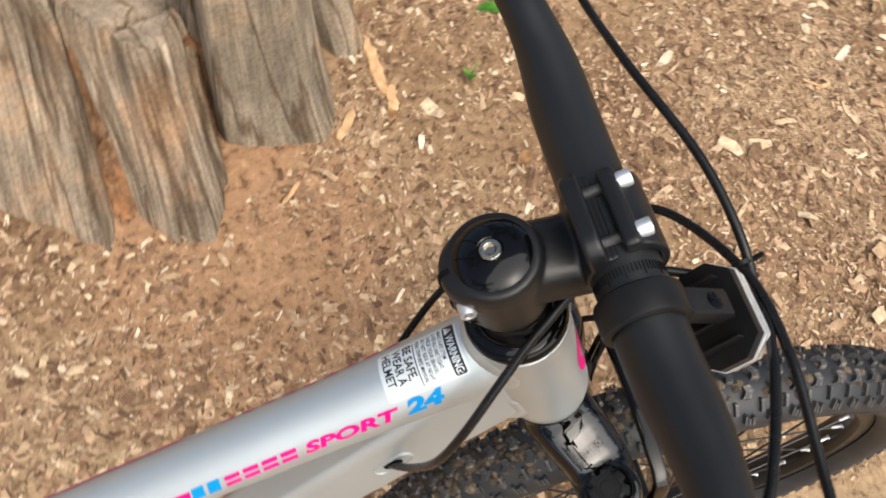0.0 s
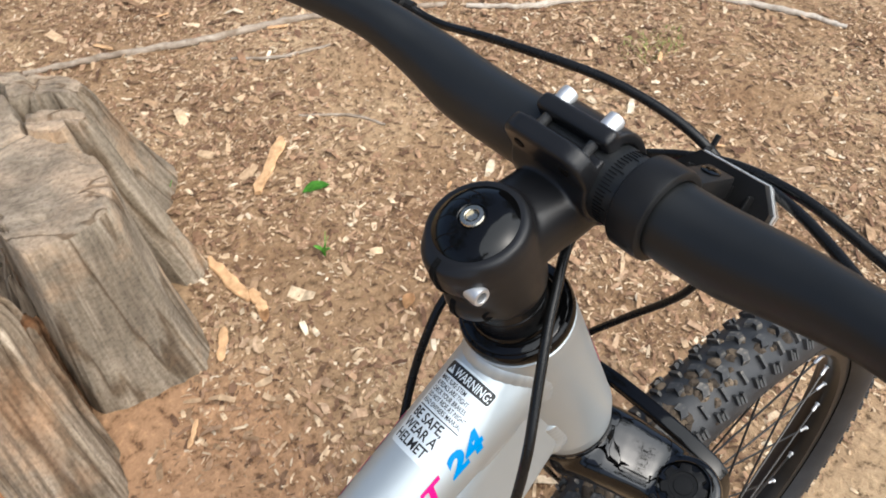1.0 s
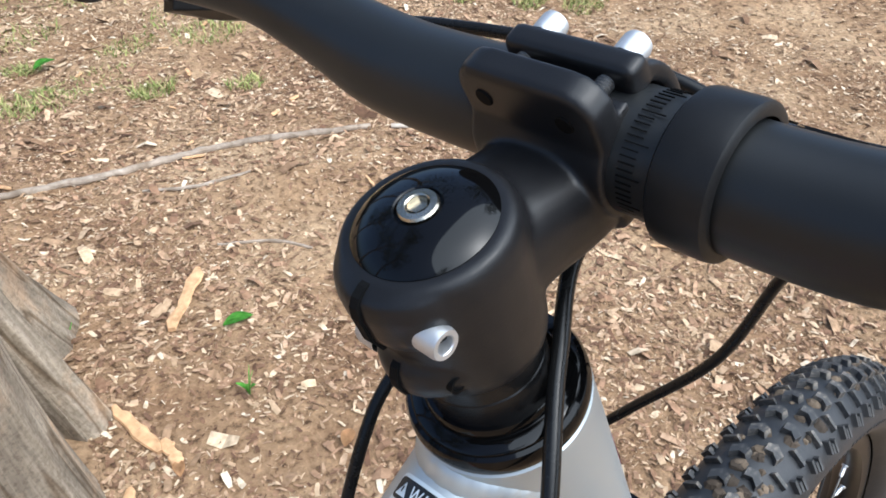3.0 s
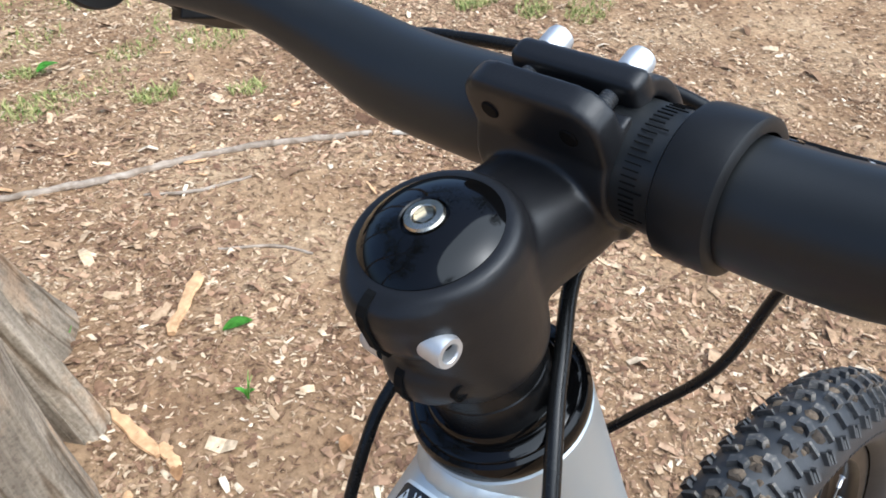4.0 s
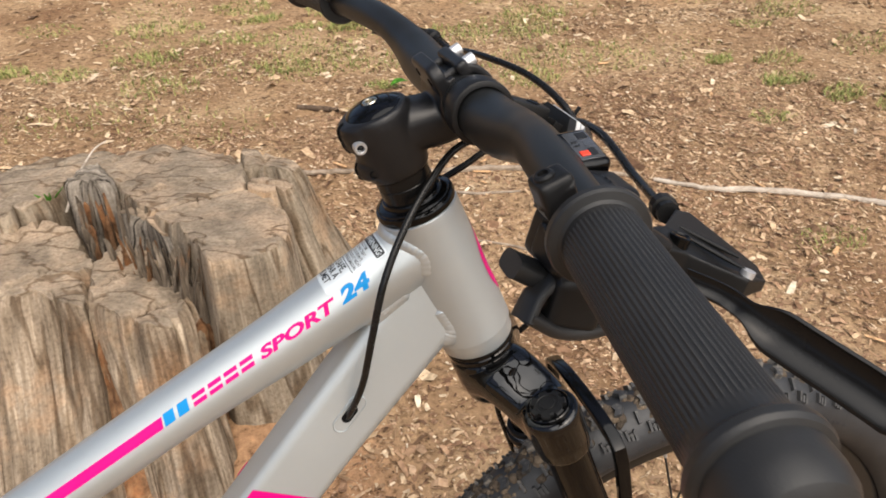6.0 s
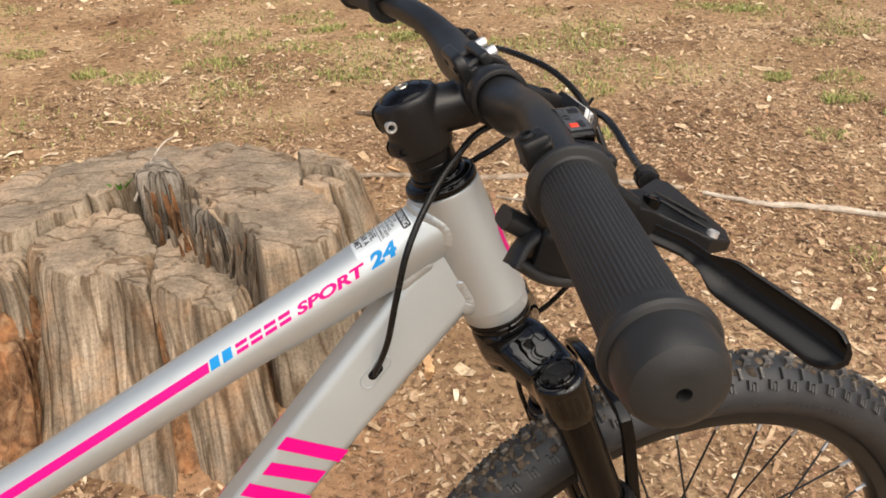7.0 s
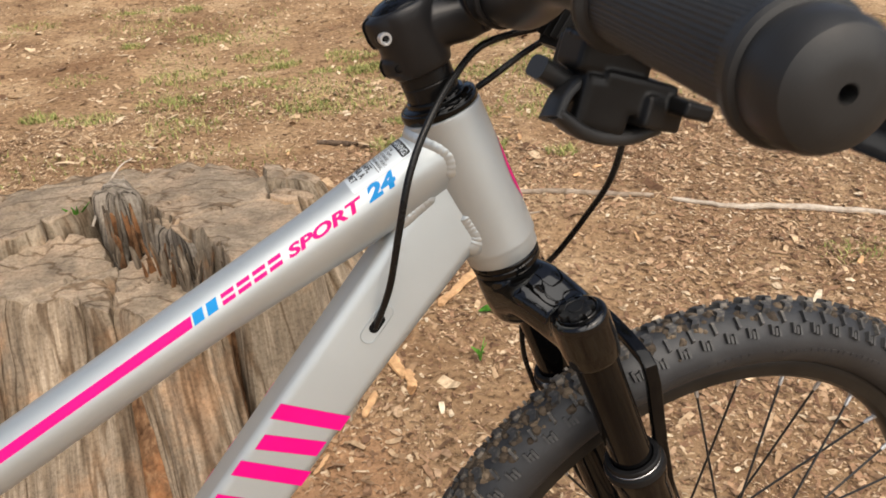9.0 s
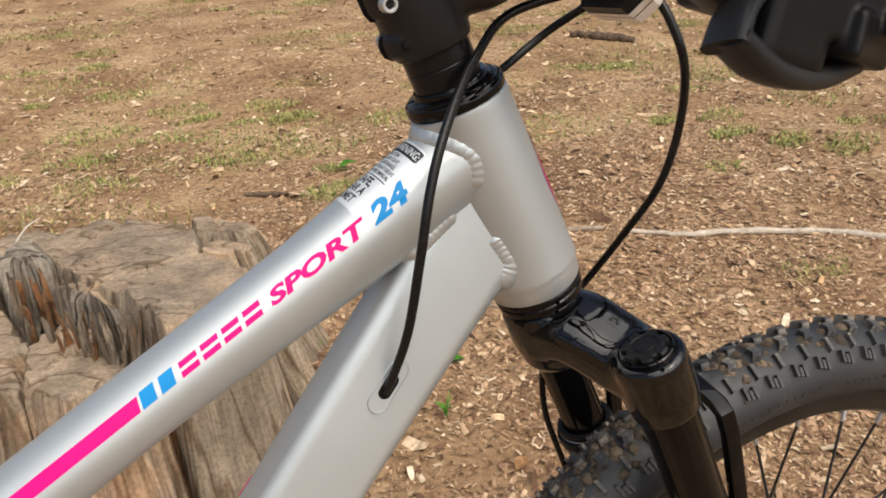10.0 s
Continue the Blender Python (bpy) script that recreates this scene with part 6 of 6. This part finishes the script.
# single pieces that stand out
def stick(name, pts, r, seed, label, category="stick", mat=None):
    rng = random.Random(seed)
    path = smooth_path([(x, y, height(x, y) + r * 0.7) for x, y in pts], 8)
    n = len(path)
    path = [p + Vector((rng.uniform(-1, 1), rng.uniform(-1, 1), rng.uniform(-0.3, 0.6))) * r * 0.35 for p in path]
    bm = bmesh.new()
    sweep(bm, path, [r * (0.55 + 0.5 * math.sin(math.pi * (0.12 + 0.76 * k / n))) * rng.uniform(0.85, 1.12) for k in range(n)], 10)
    return tagged(finish(name, bm, mat or STICK), label, category)


stick("stick", [(0.06, 1.63), (0.24, 1.585), (0.42, 1.535), (0.585, 1.50), (0.76, 1.43), (0.98, 1.30)], 0.0090, 1, "long grey-brown dead branch lying on the soil", mat=GREY_STICK)
stick("stick", [(1.02, 1.275), (1.16, 1.20), (1.28, 1.145), (1.48, 1.035), (1.60, 0.93), (1.70, 0.78), (1.75, 0.67)], 0.0085, 2, "thin bleached branch lying on the soil")
stick("twig", [(0.188, 2.068), (0.25, 2.045), (0.312, 2.010)], 0.009, 3, "short dark twig on the soil", mat=DARK_STICK)
stick("stick", [(2.20, 3.43), (2.30, 3.30), (2.42, 3.16)], 0.022, 4, "short thick dark piece of dead wood", mat=DARK_STICK)
stick("twig", [(0.45, 1.42), (0.55, 1.36), (0.66, 1.33)], 0.004, 5, "thin grey twig on the soil", mat=GREY_STICK)
stick("twig", [(0.47, 1.16), (0.56, 1.10), (0.60, 1.03)], 0.0035, 6, "thin grey twig on the soil", mat=GREY_STICK)


def wood_chip(a, b, width, seed, label):
    """A split piece of pale wood lying between two places."""
    rng = random.Random(seed)
    bm = bmesh.new()
    a, b = Vector((*a, height(*a) + 0.007)), Vector((*b, height(*b) + 0.007))
    d = (b - a).normalized()
    n = 9
    path = [a.lerp(b, k / n) + Vector((rng.uniform(-1, 1), rng.uniform(-1, 1), 0)) * width * 0.08 for k in range(n + 1)]
    sweep(bm, path, [(width * 0.5 * rng.uniform(0.6, 1.05) * (0.55 if k in (0, n) else 1), width * 0.16) for k in range(n + 1)], 8, side=Vector((-d.y, d.x, 0.1)), power=3)
    return tagged(finish("wood_chip", bm, CHIP, smooth=False), label, "wood chip", "split wood chips")


wood_chip((0.404, 1.116), (0.281, 1.001), 0.030, 1, "long pale split wood chip on the soil")
wood_chip((0.128, 0.890), (0.140, 0.775), 0.026, 2, "orange split wood chip beside the stump")
wood_chip((0.155, 0.790), (0.148, 0.735), 0.022, 3, "short orange wood chip beside the stump")
wood_chip((0.081, 0.748), (0.046, 0.696), 0.017, 4, "pale short wood chip at the stump's foot")
wood_chip((-0.030, 0.627), (-0.061, 0.592), 0.010, 5, "thin pale wood splinter on bare sand")
rngc = random.Random(31)
for k in range(26):
    x, y = rngc.uniform(0.05, 1.5), rngc.uniform(0.3, 2.1)
    if y < 0.75 and x < 0.2:
        continue
    a, l = rngc.uniform(0, 3.14), rngc.uniform(0.02, 0.05)
    wood_chip((x, y), (x + math.cos(a) * l, y + math.sin(a) * l), rngc.uniform(0.007, 0.014), 50 + k, "small pale wood chip on the soil")


def leaf(x, y, length, width, yaw, mat, label, lift=0.008, curl=0.25):
    bm = bmesh.new()
    n, rows = 10, []
    c, s = math.cos(yaw), math.sin(yaw)
    for k in range(n + 1):
        t = k / n
        w = width * 0.5 * math.sin(math.pi * min(1, t * 0.97 + 0.02)) ** 0.8
        row = []
        for q in (-1, -0.5, 0, 0.5, 1):
            lx, ly = (t - 0.5) * length, q * w
            lz = lift + abs(q) * w * curl + 0.10 * length * math.sin(math.pi * t)
            row.append(bm.verts.new((x + lx * c - ly * s, y + lx * s + ly * c, height(x, y) + lz)))
        rows.append(row)
    for a, b in zip(rows, rows[1:]):
        for q in range(4):
            bm.faces.new((a[q], a[q + 1], b[q + 1], b[q]))
    sol = bmesh.ops.solidify(bm, geom=bm.faces[:], thickness=0.0006)
    return tagged(finish("leaf", bm, mat), label, "leaf")


leaf(0.382, 0.951, 0.055, 0.026, -0.2, FRESH, "fresh green fallen leaf on the soil")
leaf(0.145, 0.730, 0.030, 0.018, 1.2, CHIP, "curled orange-brown leaf beside the stump")
leaf(0.36, 0.62, 0.035, 0.022, 0.6, CHIP, "curled orange-brown leaf on the soil")
leaf(0.545, 2.13, 0.07, 0.035, 0.3, FRESH, "small green weed leaf on the soil", 0.02)


def sprout(x, y, tall, seed):
    rng = random.Random(seed)
    plant = tagged(new("seedling"), "small green seedling growing from the soil", "seedling", "green seedlings")
    plant.location = (x, y, height(x, y))
    for k in range(5):
        bm = bmesh.new()
        a = rng.uniform(0, 6.28)
        pts = [(0, 0, -0.004), (math.cos(a) * 0.006, math.sin(a) * 0.006, tall * 0.5), (math.cos(a) * tall * 0.45, math.sin(a) * tall * 0.45, tall * rng.uniform(0.75, 1.05))]
        pp = smooth_path(pts, 4)
        sweep(bm, pp, [(0.0006 + 0.0034 * math.sin(math.pi * q / 8), 0.0005) for q in range(9)], 8)
        part("blade", bm, FRESH, plant)
    return plant


sprout(0.304, 0.797, 0.045, 1)
HOLLOW = Vector((-0.40, 1.105, 0.262))
plant = sprout(HOLLOW.x, HOLLOW.y, 0.06, 5)
plant.location.z = HOLLOW.z
tagged(plant, "small green seedling growing in the stump's hollow")
bm = bmesh.new()
twig = smooth_path([(-0.375, 1.085, 0.275), (-0.350, 1.125, 0.318), (-0.315, 1.170, 0.352), (-0.290, 1.200, 0.356)], 5)
sweep(bm, twig, [0.0028 - 0.0001 * k for k in range(len(twig))], 8)
tagged(finish("twig", bm, STICK), "thin pale twig leaning out of the stump's hollow", "stick")
sprout(0.147, 1.10, 0.03, 3)


# ---------------------------------------------------------------- woods round the clearing, mirrored in the gloss paint
BARK = wood_material("grey_brown_bark", [(0.3, (0.05, 0.035, 0.025)), (0.55, (0.13, 0.10, 0.075)), (0.8, (0.24, 0.20, 0.16))], grain=(9, 9, 2), rust_at=(0.8, 0.9))
FOLIAGE = island_material("tree_foliage", [(0.0, (0.04, 0.075, 0.018)), (0.6, (0.07, 0.12, 0.03)), (1.0, (0.11, 0.15, 0.04))], 0.55, 3.0)


def tree(x, y, tall, spread, seed):
    rng = random.Random(seed)
    base = height(x, y) - 0.05
    thing = tagged(new("tree"), "broadleaf tree with a grey-brown trunk at the edge of the clearing", "tree", "trees round the clearing")
    thing.location = (x, y, base)
    bm = bmesh.new()
    lean = Vector((rng.uniform(-0.06, 0.06), rng.uniform(-0.06, 0.06), 1))
    trunk = [lean * (tall * 0.9 * k / 10) + Vector((rng.uniform(-1, 1), rng.uniform(-1, 1), 0)) * 0.04 for k in range(11)]
    sweep(bm, trunk, [0.20 * (1 - 0.085 * k) + (0.07 if k == 0 else 0) for k in range(11)], 14)
    part("trunk", bm, BARK, thing)
    tips = []
    for k in range(9):
        a, h = rng.uniform(0, 6.283), tall * rng.uniform(0.38, 0.85)
        reach = spread * rng.uniform(0.6, 1.0) * (1.15 - h / tall * 0.6)
        p0 = lean * h
        p2 = p0 + Vector((math.cos(a) * reach, math.sin(a) * reach, tall * rng.uniform(0.08, 0.2)))
        p1 = p0.lerp(p2, 0.5) + Vector((0, 0, tall * 0.04))
        bm = bmesh.new()
        pp = smooth_path([p0, p1, p2], 4)
        sweep(bm, pp, [0.07 * (1 - 0.1 * q) for q in range(9)], 8)
        part("limb", bm, BARK, thing)
        tips += [p1, p1.lerp(p2, 0.5), p2]
    tips.append(lean * tall)
    v, f = [], []
    for t in tips:
        r = spread * rng.uniform(0.28, 0.45)
        for _ in range(75):
            d = Vector((rng.gauss(0, 1), rng.gauss(0, 1), rng.gauss(0, 0.7)))
            c = t + d * r * 0.55
            n = Vector((rng.gauss(0, 0.6), rng.gauss(0, 0.6), 1)).normalized()
            u = n.orthogonal().normalized()
            w = n.cross(u)
            s = rng.uniform(0.06, 0.14)
            k = len(v)
            v += [c - u * s, c + w * s * 0.55, c + u * s, c - w * s * 0.55]
            f.append((k, k + 1, k + 2, k + 3))
    me = bpy.data.meshes.new("crown")
    me.from_pydata(v, [], f)
    me.materials.append(FOLIAGE)
    ob = tagged(new("crown", me), "loose green leafy crown", kind="stuff")
    ob.parent = thing


rngt = random.Random(12)
for k in range(13):
    a = 2 * math.pi * (k + rngt.uniform(-0.25, 0.25)) / 13
    r = rngt.uniform(6.5, 8.5) if math.sin(a) > -0.3 else rngt.uniform(10.0, 13.0)
    tree(0.5 + r * math.cos(a), 1.5 + (r + 1.5) * math.sin(a), rngt.uniform(9, 12.5), rngt.uniform(2.6, 3.8), 100 + k)
